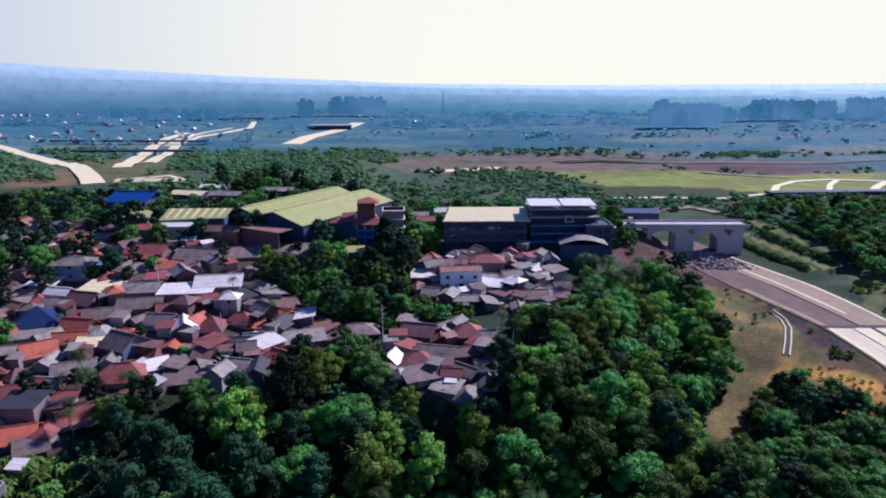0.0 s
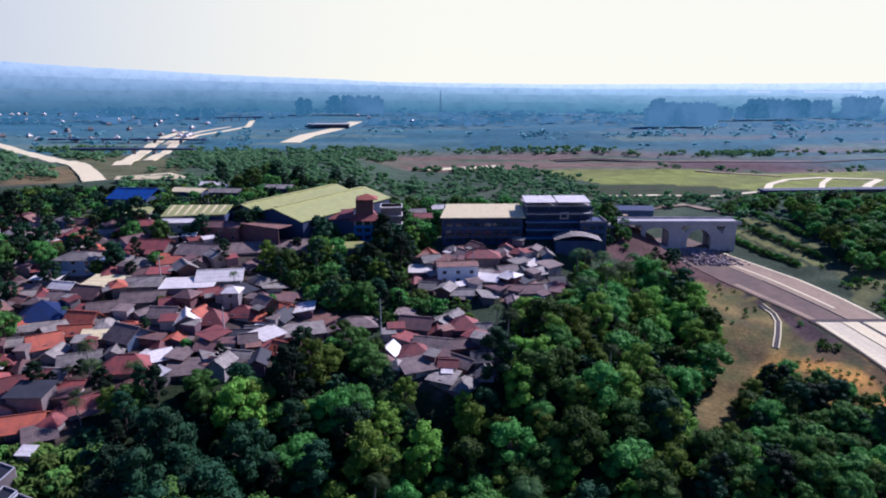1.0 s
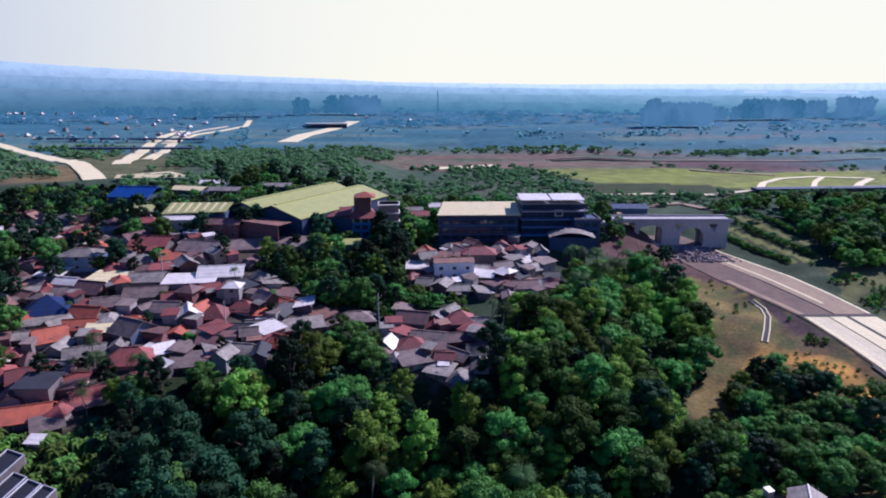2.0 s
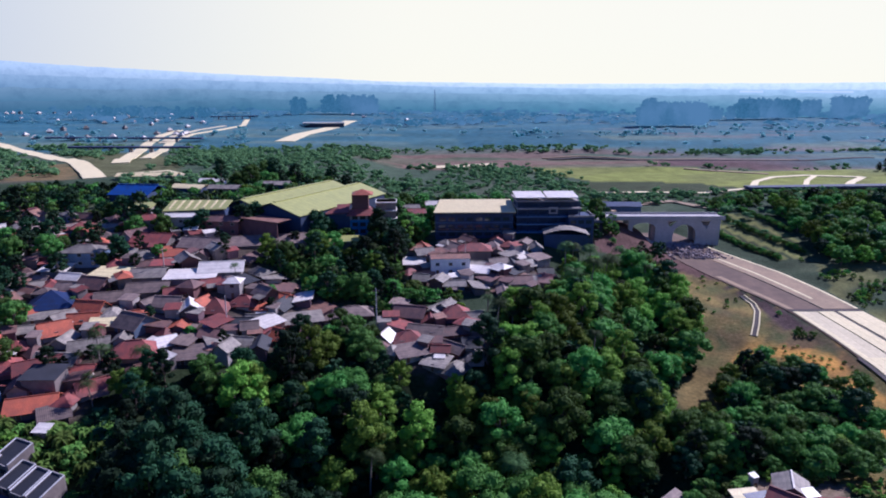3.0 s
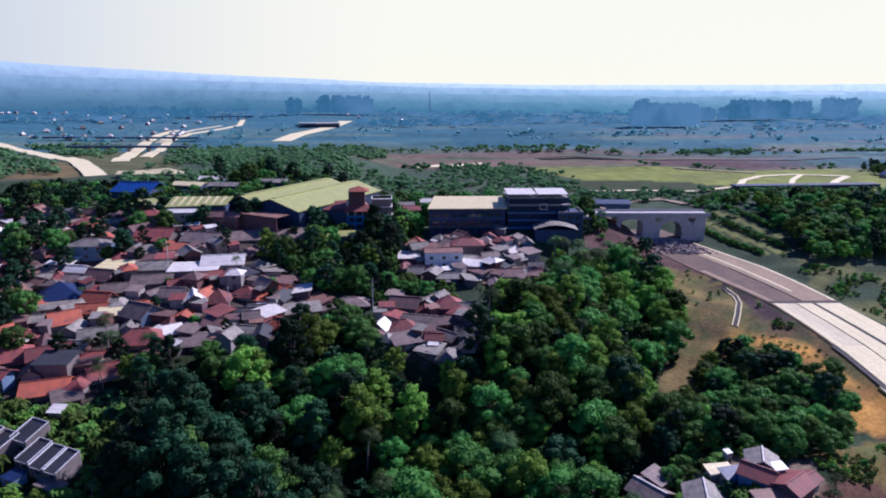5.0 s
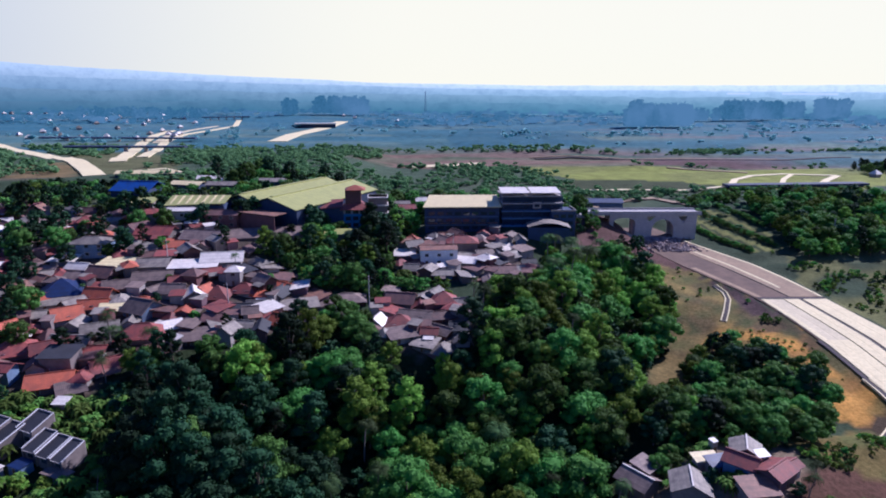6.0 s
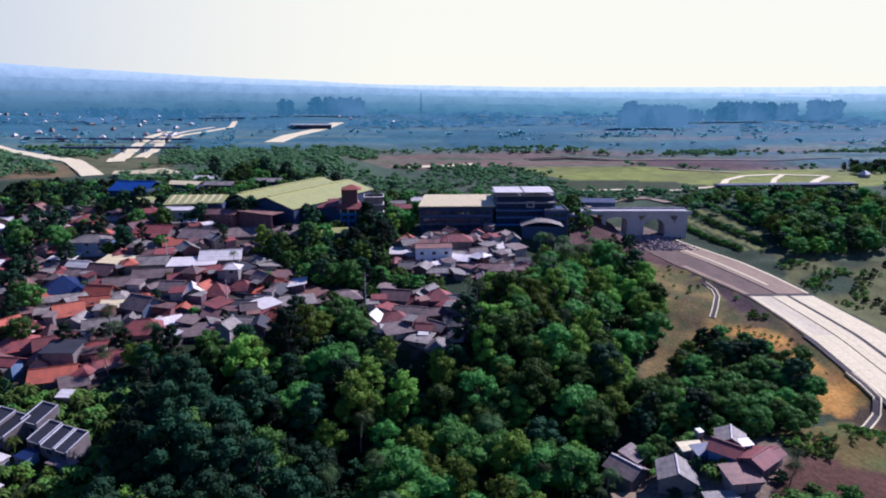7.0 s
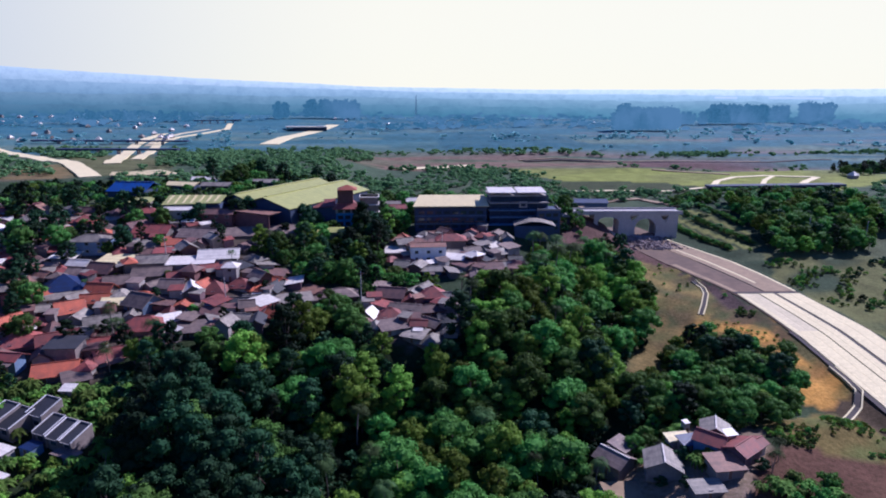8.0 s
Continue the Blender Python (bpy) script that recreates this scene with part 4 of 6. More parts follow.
def long_factory():
    t = empty("factory", pose(0, 240, 11.5, 0, 0, 1.5), "long slate-blue factory hall with a cream mono-pitch roof", "factory")
    part("wall", join(box(1, 0.8, -3, 33, 15, 11.4)), WALL_SLATE, t)
    part("roof", slab([(0, -0.6, 12.2), (34, -0.6, 12.2), (34, 16.5, 14.6), (3.2, 16.5, 14.6)], 0.3), SHEET_CREAM, t)
    dressed(t, 2, 32, 0.8, 1.0, 10.5, 8, 3)
    for i in range(6):
        part("canopy", box(2 + i * 5.2, -0.9, 5.0, 6.4 + i * 5.2, 0.8, 5.15), SHEET_RUST, t)
    part("beam", box(1, 0.5, 7.4, 33, 0.8, 7.8), WALL_BLUE, t)
    part("beam", box(1, 0.5, 3.8, 33, 0.8, 4.2), WALL_BLUE, t)
    TAKEN.append((17, 248, 15))


def storey_block():
    t = empty("factory_block", pose(34.5, 242, 11.5, 0, 0, 1.5), "four-storey factory block with open concrete floors and white flat roofs", "factory")
    part("core", box(0.6, 3.0, -3, 26.4, 15, 16.6), WALL_SLATE, t)
    for k in range(1, 6):
        z = 3.3 * k
        part("floor_slab", box(-0.4 * (k % 2), 0.2 - 0.5 * (k % 2), z - 0.35, 27 if k < 5 else 25.5, 15.4, z + 0.15), WALL_WHITE if k in (4, 5) else WALL_BLUE, t)
    for k in range(5):
        for i in range(7):
            if k < 4 or i % 2 == 0:
                part("column", box(0.3 + i * 4.3, 0.8, 3.3 * k, 0.75 + i * 4.3, 1.25, 3.3 * k + 3.05), WALL_SLATE, t)
    part("roof", slab([(-0.6, -0.4, 18.0), (11.6, -0.4, 18.0), (11.6, 10.5, 18.9), (-0.6, 10.5, 18.9)], 0.25), SHEET_WHITE, t, "white sheet roof")
    part("roof", slab([(12.4, -0.4, 18.0), (25.4, -0.4, 18.0), (25.4, 10.5, 18.9), (12.4, 10.5, 18.9)], 0.25), SHEET_WHITE, t, "white sheet roof")
    part("annex", box(21, -3, -3, 31.5, 8, 10.2), WALL_SLATE, t, "lower slate-blue annex")
    part("annex_parapet", join(box(20.8, -3.2, 10.2, 31.7, -2.9, 10.9), box(31.4, -2.9, 10.2, 31.7, 8.2, 10.9)), WALL_WHITE, t, "white parapet")
    part("side_wall", box(31.5, -2.8, -2, 31.75, 8, 9.8), WALL_CREAM, t)
    dressed(t, 21.5, 31, -3.0, 0.5, 9.5, 3, 3)
    part("sign_panel", join(box(13.5, 0.45, 11.0, 17, 0.6, 11.5), box(13.5, 0.45, 13.3, 17, 0.6, 13.8), box(13.5, 0.45, 11.5, 14.1, 0.6, 13.3), box(16.4, 0.45, 11.5, 17, 0.6, 13.3)), WALL_WHITE, t, "pale square frame on the front")
    TAKEN.append((48, 248, 15))
    s = empty("shed", pose(53, 233, float(ground_z(53, 233)) + 2.0, 0, 0, -4), "low workshop with a pale grey arched sheet roof", "shed")
    part("wall", box(-8.5, -4, -3, 8.5, 4, 3.6), WALL_SLATE, s)
    v = [(-9 + 18 * i / 8, sy * 4.6, 3.7 + 1.9 * math.sin(math.pi * i / 8) + dz) for dz in (0, 0.15) for sy in (-1, 1) for i in range(9)]
    f = []
    for i in range(8):
        f += [(i, 9 + i, 10 + i, i + 1), (18 + i, 19 + i, 28 + i, 27 + i), (i, i + 1, 19 + i, 18 + i), (9 + i, 27 + i, 28 + i, 10 + i)]
    f += [(0, 18, 27, 9), (8, 17, 35, 26)]
    part("roof", (v, f), SHEET_GREY, s)
    TAKEN.append((53, 233, 9))


SOLITARY = [(-42.5, 230.5, 1.0)]


def green_factory():
    """Twin gabled hall, turned a quarter towards the east."""
    t = empty("green_factory", pose(-76.0, 235, 20.4, 0, 0, -29), "large factory hall under twin lime green gable roofs", "factory")
    w, n, r = 16.0, 57.0, 9.5
    for k in range(2):
        x0, xm = -w / 2 + k * w, k * w
        x1 = xm + (w / 2 if k == 0 else 14.0)
        e, e1 = 7.2, 7.2 if k == 0 else 5.6
        body = ([(x0 + 0.3, 0, -3), (x1 - 0.3, 0, -3), (x1 - 0.3, n, -3), (x0 + 0.3, n, -3), (x0 + 0.3, 0, e - 0.3), (x1 - 0.3, 0, e1 - 0.3), (x1 - 0.3, n, e1 - 0.3), (x0 + 0.3, n, e - 0.3), (xm, 0, r - 0.35), (xm, n, r - 0.35)],
                [(0, 3, 2, 1), (0, 1, 5, 8, 4), (2, 3, 7, 9, 6), (1, 2, 6, 5), (3, 0, 4, 7), (4, 8, 9, 7), (8, 5, 6, 9)])
        part("wall", body, WALL_SLATE, t)
        roof = part("roof", join(slab([(x0, -1, e), (xm, -1, r), (xm, n + 1, r), (x0, n + 1, e)][::-1], 0.25), slab([(xm, -1, r), (x1, -1, e1), (x1, n + 1, e1), (xm, n + 1, r)][::-1], 0.25)), SHEET_LIME, t)
        part("ridge_vent", box(xm - 0.8, 1, r - 0.1, xm + 0.8, n - 1, r + 0.5), SHEET_LIME, roof)
        for j in range(5):
            y = 6 + j * 11.5
            part("skylight", slab([(xm + 1.5, y, r - (r - e1) * 1.5 / (x1 - xm) + 0.06), (x1 - 1.2, y, e1 + (r - e1) * 1.2 / (x1 - xm) + 0.06), (x1 - 1.2, y + 0.6, e1 + (r - e1) * 1.2 / (x1 - xm) + 0.06), (xm + 1.5, y + 0.6, r - (r - e1) * 1.5 / (x1 - xm) + 0.06)][::-1], 0.1), SHEET_CREAM, roof)
    part("awning", box(6, -10, 4.6, 27, -2.5, 4.85), SHEET_RUST, t, "rust-red sheet awning")
    part("awning_wall", box(6.5, -9.5, -4, 26.5, -9.2, 4.6), WALL_BRICK, t)
    for px, py in ((-58, 244), (-46, 250), (-38, 268), (-30, 284), (-60, 262), (-44, 280)):
        TAKEN.append((px, py, 11))
    h = empty("low_hall", pose(-92, 231, 20.0, 0, 0, 2), "low hall with a pale lime ribbed sheet roof", "factory")
    part("wall", box(-11.5, -4.6, -3, 11.5, 4.6, 6.9), WALL_SLATE, h)
    roof = part("roof", slab([(-12, -5.5, 7.2), (12, -5.5, 7.9), (12, 5.5, 9.5), (-12, 5.5, 9.5)], 0.25), SHEET_LIME, h)
    for i in range(7):
        x = -10.5 + i * 3.2
        part("skylight", slab([(x, -5.2, 7.55 + 0.03 * x), (x + 0.9, -5.2, 7.57 + 0.03 * x), (x + 0.9, 5.2, 9.55), (x, 5.2, 9.55)], 0.15), SHEET_CREAM, roof)
    TAKEN.append((-92, 231, 12))
    hut(-115, 234, 6, 8, 7, 6.8, "shed", SHEET_LIME, WALL_CREAM, "small lime-roofed shed beside the low hall", 0.3)
    hut(-96, 224.5, 4, 14, 5, 6.2, "gable", SHEET_WHITE, WALL_WHITE, "white workshop with a pale sheet roof", 0.3)
    hut(-80, 224, -6, 13, 6, 5.6, "gable", TILE_BROWN, WALL_BRICK, "brown-roofed house before the factory", 0.45)
    hut(-109, 225, 10, 9, 6, 5.4, "hip", TILE_RED, WALL_CREAM, "red-roofed house beside the low hall", 0.45)
    for px, py, ps in ((-107, 229, 0.95), (-102, 221, 0.7), (-87.5, 222, 0.75), (-73, 226, 0.75), (-70, 229, 0.8), (-114, 228, 0.85), (-118, 226, 0.9), (-92, 219.5, 0.5)):
        SOLITARY.append((px, py, ps))


def tower_house():
    t = empty("tall_house", pose(-28.5, 238, 12.5, 0, 0, 4), "tall blue and white house with stacked red roofs", "house")
    part("wall", box(-5, -4, -3, 5, 4, 9.4), WALL_AZURE, t)
    part("white_band", box(-5.1, -4.15, 9.4, 5.1, 4.1, 12.0), WALL_WHITE, t, "white upper storey band")
    part("roof", hip_roof(10.5, 9, 12.2, 3.0, 1.2), TILE_RED, t)
    part("upper_wall", box(-4.2, -2.6, 13.2, 2.4, 3, 19.6), WALL_BRICK, t)
    part("upper_roof", hip_roof(6.8, 6.4, 19.7, 1.4, 0.8), TILE_ORANGE, t)
    dressed(t, -4.6, 4.6, -4.15, 0.4, 11.6, 3, 4)
    part("side_annex", box(-14, -4, -3, -5.2, 4, 11.6), WALL_SLATE, t, "slate-blue side building")
    part("side_roof", slab([(-14.6, -4.6, 12.0), (-5.4, -4.6, 12.4), (-5.4, 4.6, 14.4), (-14.6, 4.6, 14.0)], 0.2), TILE_RED, t, "rose-red lean-to roof")
    b = part("rear_wing", box(5.4, 2, -2, 13.4, 9, 15.4), WALL_CREAM, t, "cream rear wing with open floors")
    for k in range(3):
        part("floor_slab", box(5.0, 0.8, 8.2 + 3.4 * k, 13.8, 9.4, 8.6 + 3.4 * k), SHEET_WHITE, b, "pale floor slab")
    TAKEN.append((-28, 238, 7))
    TAKEN.append((-38, 237, 5))


def blue_warehouse():
    t = empty("warehouse", pose(-138, 281, float(ground_z(-138, 281)) - 0.5, 0, 0, -6), "warehouse under a vivid blue sheet metal gable roof", "warehouse")
    part("wall", box(-9, -9, -2, 9, 9, 3.4), WALL_SLATE, t)
    roof = part("roof", gable_roof(18, 18, 3.6, 3.0, 0.8, 0.2), SHEET_BLUE, t)
    part("ridge_cap", box(-9.8, -0.4, 6.5, 9.8, 0.4, 6.9), SHEET_BLUE, roof)
    TAKEN.append((-138, 272, 13))
    for x, y, w, d, yaw, mat, words in ((-155, 330, 31, 8, 4, SHEET_CREAM, "cream"), (-118, 292, 16, 8, -14, SHEET_CREAM, "pale cream"), (-100, 288, 14, 7, -4, SHEET_GREY, "grey"), (-114, 312, 12, 6, 4, SHEET_WHITE, "white"), (-78, 300, 12, 7, 0, SHEET_GREY, "light grey")):
        s = empty("shed", here(x, y, -1.2, yaw), f"long low shed with a {words} sheet roof", "shed", "sheds behind the factory")
        part("wall", box(-w / 2, -d / 2, -2, w / 2, d / 2, 3.4), WALL_SLATE, s)
        part("roof", gable_roof(w, d, 3.6, 1.2, 0.6), mat, s)
        TAKEN.append((x, y, w / 2))
    g = empty("warehouse", here(99, 325, 0, -3), "long low grey-blue warehouse behind the bridge", "warehouse")
    part("wall", box(-13, -5, -2, 13, 5, 4.2), WALL_BLUE, g)
    part("roof", gable_roof(26, 10, 4.3, 1.4, 0.6), WALL_SLATE, g)
    TAKEN.append((99, 325, 13))


long_factory()
storey_block()
green_factory()
tower_house()
blue_warehouse()
for hx, hy, hw, mat, words in ((-12, 300, 9, SHEET_GREY, "grey"), (-24, 292, 8, TILE_BROWN, "brown"), (0, 310, 8, SHEET_WHITE, "white"), (-8, 285, 8, TILE_RED, "red")):
    hut(hx, hy, 5, hw, 7, 3.6, "gable", mat, WALL_CREAM, f"house with a {words} roof behind the factory", 0.4, group="houses behind the factory")
fill_with_houses(VILLAGE, 4.9, 12, "village houses")
fill_with_houses(HAMLET, 4.6, -8, "hamlet houses")
fill_with_houses(UPPER, 4.9, -6, "houses below the factory")


def fill_with_sheds(poly, gap, group):
    """Small outbuildings squeezed between the houses."""
    px, py = [p[0] for p in poly], [p[1] for p in poly]
    for _ in range(int((max(px) - max(min(px), -180)) * (max(py) - min(py)) / gap ** 2)):
        x, y = dice.uniform(max(min(px), -180), max(px)), dice.uniform(min(py), max(py))
        w, d, h = dice.uniform(2.6, 4.8), dice.uniform(2.2, 3.6), dice.uniform(1.9, 3.4)
        if not within(np.array(x), np.array(y), poly) or not free(x, y, 0.9):
            continue
        roof, wall = dice.choice(((SHEET_WHITE, "pale"), (SHEET_GREY, "grey"), (SHEET_RUST, "rusty"), (SHEET_TAUPE, "taupe"), (TILE_RED, "red tiled"), (TILE_BROWN, "brown tiled"))), pick(WALLS)
        t = empty("hut", pose(x, y, float(ground_z(x, y)), 0, 0, dice.uniform(-40, 40)), f"small {wall[1]} outbuilding with a {roof[1]} sloping roof", "hut", group)
        part("wall", box(-w / 2, -d / 2, -1, w / 2, d / 2, h - 0.05), wall[0], t)
        part("roof", shed_roof(w, d, h, 0.7, 0.4), roof[0], t)
        TAKEN.append((x, y, 0.4 * w))


fill_with_sheds(VILLAGE, 4.6, "village outbuildings")
fill_with_sheds(HAMLET, 4.2, "hamlet outbuildings")
fill_with_sheds(UPPER, 4.2, "outbuildings below the factory")


# ---- trees ----
def clump_skin(k=2):
    """The quads of a ball of 6 k k facets, as directions, each quad with its own corners."""
    out = []
    for axis in range(3):
        for sign in (-1, 1):
            for i in range(k):
                for j in range(k):
                    quad = []
                    for u, v in ((i, j), (i + 1, j), (i + 1, j + 1), (i, j + 1)):
                        p = [0.0, 0.0, 0.0]
                        p[axis], p[(axis + 1) % 3], p[(axis + 2) % 3] = sign, sign * (2 * u / k - 1), 2 * v / k - 1
                        quad.append(p)
                    out.append(quad)
    out = np.array(out, float)
    return out / np.linalg.norm(out, axis=2, keepdims=True)


SKIN = clump_skin()


def leaf_cloud(rng, centres, radii, per, size, squash=0.8, cores=False):
    """Small leaf sprays, four-cornered, on the skins of many clumps, with an inner mass of leaves in each where cores is set."""
    verts, ways = [], []
    if cores:
        for c, r in zip(centres, radii):
            turn = rng.uniform(0, 6.28)
            lump = 0.82 + 0.16 * np.sin(3.1 * SKIN[..., 0] + turn) * np.sin(2.7 * SKIN[..., 1] + 2 * turn) + 0.08 * np.sin(5 * SKIN[..., 2] + turn)
            verts.append(np.array(c) + SKIN * (r * lump)[..., None] * np.array([1, 1, squash]))
            ways.append(SKIN.reshape(-1, 3))
    for c, r in zip(centres, radii):
        n = rng.normal(size=(per, 3))
        n[:, 2] = np.abs(n[:, 2]) * 0.9 - 0.25
        n /= np.linalg.norm(n, axis=1)[:, None]
        p = np.array(c) + n * (r * rng.uniform(0.84, 1.2, (per, 1))) * np.array([1, 1, squash])
        face = n + rng.normal(scale=0.42, size=(per, 3))
        face /= np.linalg.norm(face, axis=1)[:, None]
        a = np.cross(face, rng.normal(size=(per, 3)))
        a /= np.linalg.norm(a, axis=1)[:, None]
        b = np.cross(face, a)
        s = size * rng.uniform(0.6, 1.3, (per, 1))
        quad = np.stack([p - a * s, p - b * s * 0.55, p + a * s, p + b * s * 0.55], 1)
        verts.append(quad)
        ways.append(np.repeat(n + rng.normal(scale=0.12, size=(per, 3)), 4, axis=0))
    v = np.concatenate([q.reshape(-1, 3) for q in verts])
    out = np.concatenate(ways)
    CLUMP_WAYS[:] = [out / np.linalg.norm(out, axis=1)[:, None]]
    return v.tolist(), np.arange(len(v)).reshape(-1, 4).tolist()


CLUMP_WAYS = []


def limb(p0, p1, r0, r1, sides=6):
    """A tapered piece of trunk or bough."""
    p0, p1 = Vector(p0), Vector(p1)
    q = (p1 - p0).to_track_quat("Z", "Y")
    verts = []
    for p, r in ((p0, r0), (p1, r1)):
        verts += [tuple(p + q @ Vector((r * math.cos(2 * math.pi * i / sides), r * math.sin(2 * math.pi * i / sides), 0))) for i in range(sides)]
    faces = [(i, (i + 1) % sides, sides + (i + 1) % sides, sides + i) for i in range(sides)]
    return verts, faces + [tuple(range(sides - 1, -1, -1)), tuple(range(sides, 2 * sides))]


def broad_tree(seed, name, label, leaf, height, spread, clumps, per, size, lean=0.0, tall=1.0):
    """A broadleaf tree: trunk with boughs, and a crown of clumps."""
    rng = np.random.default_rng(seed)
    t = empty(name, pose(0, 0, -500), label, "tree")
    centres, radii, wood = [], [], [limb((0, 0, -1.5), (lean, 0, height * 0.55), 0.32, 0.2, 7)]
    for i in range(clumps):
        a, u = 2.4 * i + rng.uniform(-0.4, 0.4), (i + 0.5) / clumps
        r = spread * (0.25 + 0.75 * math.sin(math.pi * (0.22 + 0.74 * u))) * rng.uniform(0.45, 0.95)
        z = height * (0.20 + 0.70 * u ** 0.9 * tall) + rng.uniform(-0.4, 0.4)
        c = (lean + r * math.cos(a), r * math.sin(a), z)
        centres.append(c)
        radii.append(spread * rng.uniform(0.24, 0.42))
        if i % 2 == 0:
            wood.append(limb((lean * 0.72, 0, height * 0.4), (c[0] * 0.9, c[1] * 0.9, c[2] - 0.3), 0.14, 0.05, 4))
    if name == "bamboo_clump":
        for stalk in wood:
            part("culm", stalk, BARK, t)
    else:
        part("trunk", join(*wood), BARK, t)
    crown = part("crown", leaf_cloud(rng, centres, radii, per, size, 0.8, True), leaf, t)
    crown.data["inner_quads"] = len(centres) * len(SKIN)
    lean_normals(crown.data, CLUMP_WAYS[0])
    return t


def coconut_palm(seed, height, bend):
    rng = np.random.default_rng(seed)
    t = empty("coconut_palm", pose(0, 0, -500), "tall coconut palm with drooping feathery fronds", "palm tree")
    stem = [Vector((bend * (k / 6) ** 2, 0, height * k / 6 - (1.0 if k == 0 else 0))) for k in range(7)]
    part("trunk", join(*[limb(a, b, 0.2 - 0.012 * i, 0.19 - 0.012 * i, 6) for i, (a, b) in enumerate(zip(stem, stem[1:]))]), PALM_BARK, t)
    top, verts, faces = stem[-1], [], []
    for i in range(24):
        az, up = 2.4 * i, rng.uniform(-0.1, 0.95)
        out, size = Vector((math.cos(az), math.sin(az), 0)), rng.uniform(3.0, 4.0)
        side = Vector((-out.y, out.x, 0))
        prev = None
        for k in range(14):
            s = k / 13
            p = top + out * size * s * (1 - 0.25 * s) + Vector((0, 0, size * (up * s - (0.75 + up * 0.5) * s * s)))
            if prev is not None:
                half = 0.85 * math.sin(math.pi * min(0.1 + s, 1)) + 0.08
                for sg in (-1, 1):
                    tip = side * sg * half + Vector((0, 0, -0.45 * half)) + out * 0.25
                    m = len(verts)
                    verts += [tuple(prev), tuple(prev * 0.55 + p * 0.45), tuple(prev * 0.8 + p * 0.2 + tip), tuple(prev * 0.95 + p * 0.05 + tip * 0.9)]
                    faces.append((m, m + 1, m + 2, m + 3))
            prev = p
    part("crown", (verts, faces), LEAF_PALM, t)
    return t


def banana_clump(seed):
    rng = np.random.default_rng(seed)
    t = empty("banana_plant", pose(0, 0, -500), "clump of banana plants with broad bright green leaves", "banana plant")
    stems, verts, faces = [], [], []
    for s in range(3):
        bx, by, h = rng.uniform(-0.9, 0.9), rng.uniform(-0.9, 0.9), rng.uniform(1.6, 2.6)
        stems.append(limb((bx, by, -0.4), (bx, by, h), 0.16, 0.1, 6))
        for i in range(8):
            az, size, up = 2.4 * i + s, rng.uniform(1.8, 2.6), rng.uniform(0.5, 1.4)
            out = Vector((math.cos(az), math.sin(az), 0))
            side = Vector((-out.y, out.x, 0))
            rows = []
            for k in range(6):
                q = k / 5
                p = Vector((bx, by, h)) + out * size * q * 0.85 + Vector((0, 0, size * (up * q - (up + 0.25) * q * q)))
                half = 0.36 * math.sin(math.pi * (0.08 + 0.9 * q)) + 0.03
                rows.append((p - side * half + Vector((0, 0, 0.1)), p, p + side * half + Vector((0, 0, 0.1))))
            for a, b in zip(rows, rows[1:]):
                m = len(verts)
                verts += [tuple(v) for v in a + b]
                faces += [(m, m + 1, m + 4, m + 3), (m + 1, m + 2, m + 5, m + 4)]
    part("stem", join(*stems), LEAF_LIGHT, t)
    part("crown", (verts, faces), LEAF_BANANA, t)
    return t


BROAD = [broad_tree(1, "broadleaf_tree", "spreading broadleaf tree with a lumpy mid-green crown", LEAF_GREEN, 10.5, 4.8, 18, 104, 0.29),
         broad_tree(2, "broadleaf_tree", "broadleaf tree with an uneven green crown", LEAF_GREEN, 9.0, 4.2, 17, 102, 0.28, 0.5),
         broad_tree(3, "broadleaf_tree", "wide low broadleaf tree with a green crown", LEAF_GREEN, 8.0, 5.0, 18, 100, 0.29)]
DEEP = [broad_tree(4, "dark_tree", "dense dark green tree with a heavy crown", LEAF_DEEP, 12.0, 4.4, 19, 98, 0.30, 0.3),
        broad_tree(5, "dark_tree", "tall narrow dark green tree", LEAF_DEEP, 13.0, 3.2, 19, 88, 0.29, 0.2, 1.1)]
LIGHT = [broad_tree(6, "light_tree", "light yellow-green tree with a loose crown", LEAF_LIGHT, 8.5, 3.6, 17, 92, 0.26),
         broad_tree(7, "bamboo_clump", "feathery yellow-green bamboo clump", LEAF_LIGHT, 9.5, 3.4, 16, 86, 0.30, 0.6, 1.1)]
PALM = [coconut_palm(8, 10.5, 1.2), coconut_palm(9, 8.5, -0.8)]
BANANA = [banana_clump(10), banana_clump(11)]
DARK_BUSH = [broad_tree(14, "shade_bush", "low dark green shrub, also put in to stand for shaded gaps", LEAF_DEEP, 3.0, 2.2, 8, 26, 0.42)]
BUSH = [broad_tree(12, "bush", "low rounded green bush", LEAF_GREEN, 3.0, 2.0, 9, 26, 0.4), broad_tree(13, "bush", "low light green bush", LEAF_LIGHT, 2.6, 1.9, 9, 26, 0.36)]
for shrub in BUSH + DARK_BUSH:
    shrub["category"] = "bush"
ORDERS = []


def plant(kinds, x, y, scale=1.0, group="", dz=0.0):
    """Note a plant; the nearest of each kind become things of their own below."""
    ob = dice.choice(kinds)
    s = scale * dice.uniform(0.65, 1.3)
    m = pose(x, y, float(ground_z(x, y)) + dz, dice.uniform(-3, 3), dice.uniform(-3, 3), dice.uniform(0, 360))
    ORDERS.append((math.hypot(x, y + 30), ob, m @ Matrix.Diagonal((s, s, s * dice.uniform(0.9, 1.15), 1)), group))


def crown_of(ob):
    return [c for c in ob.children if c.name.startswith("crown")][0]


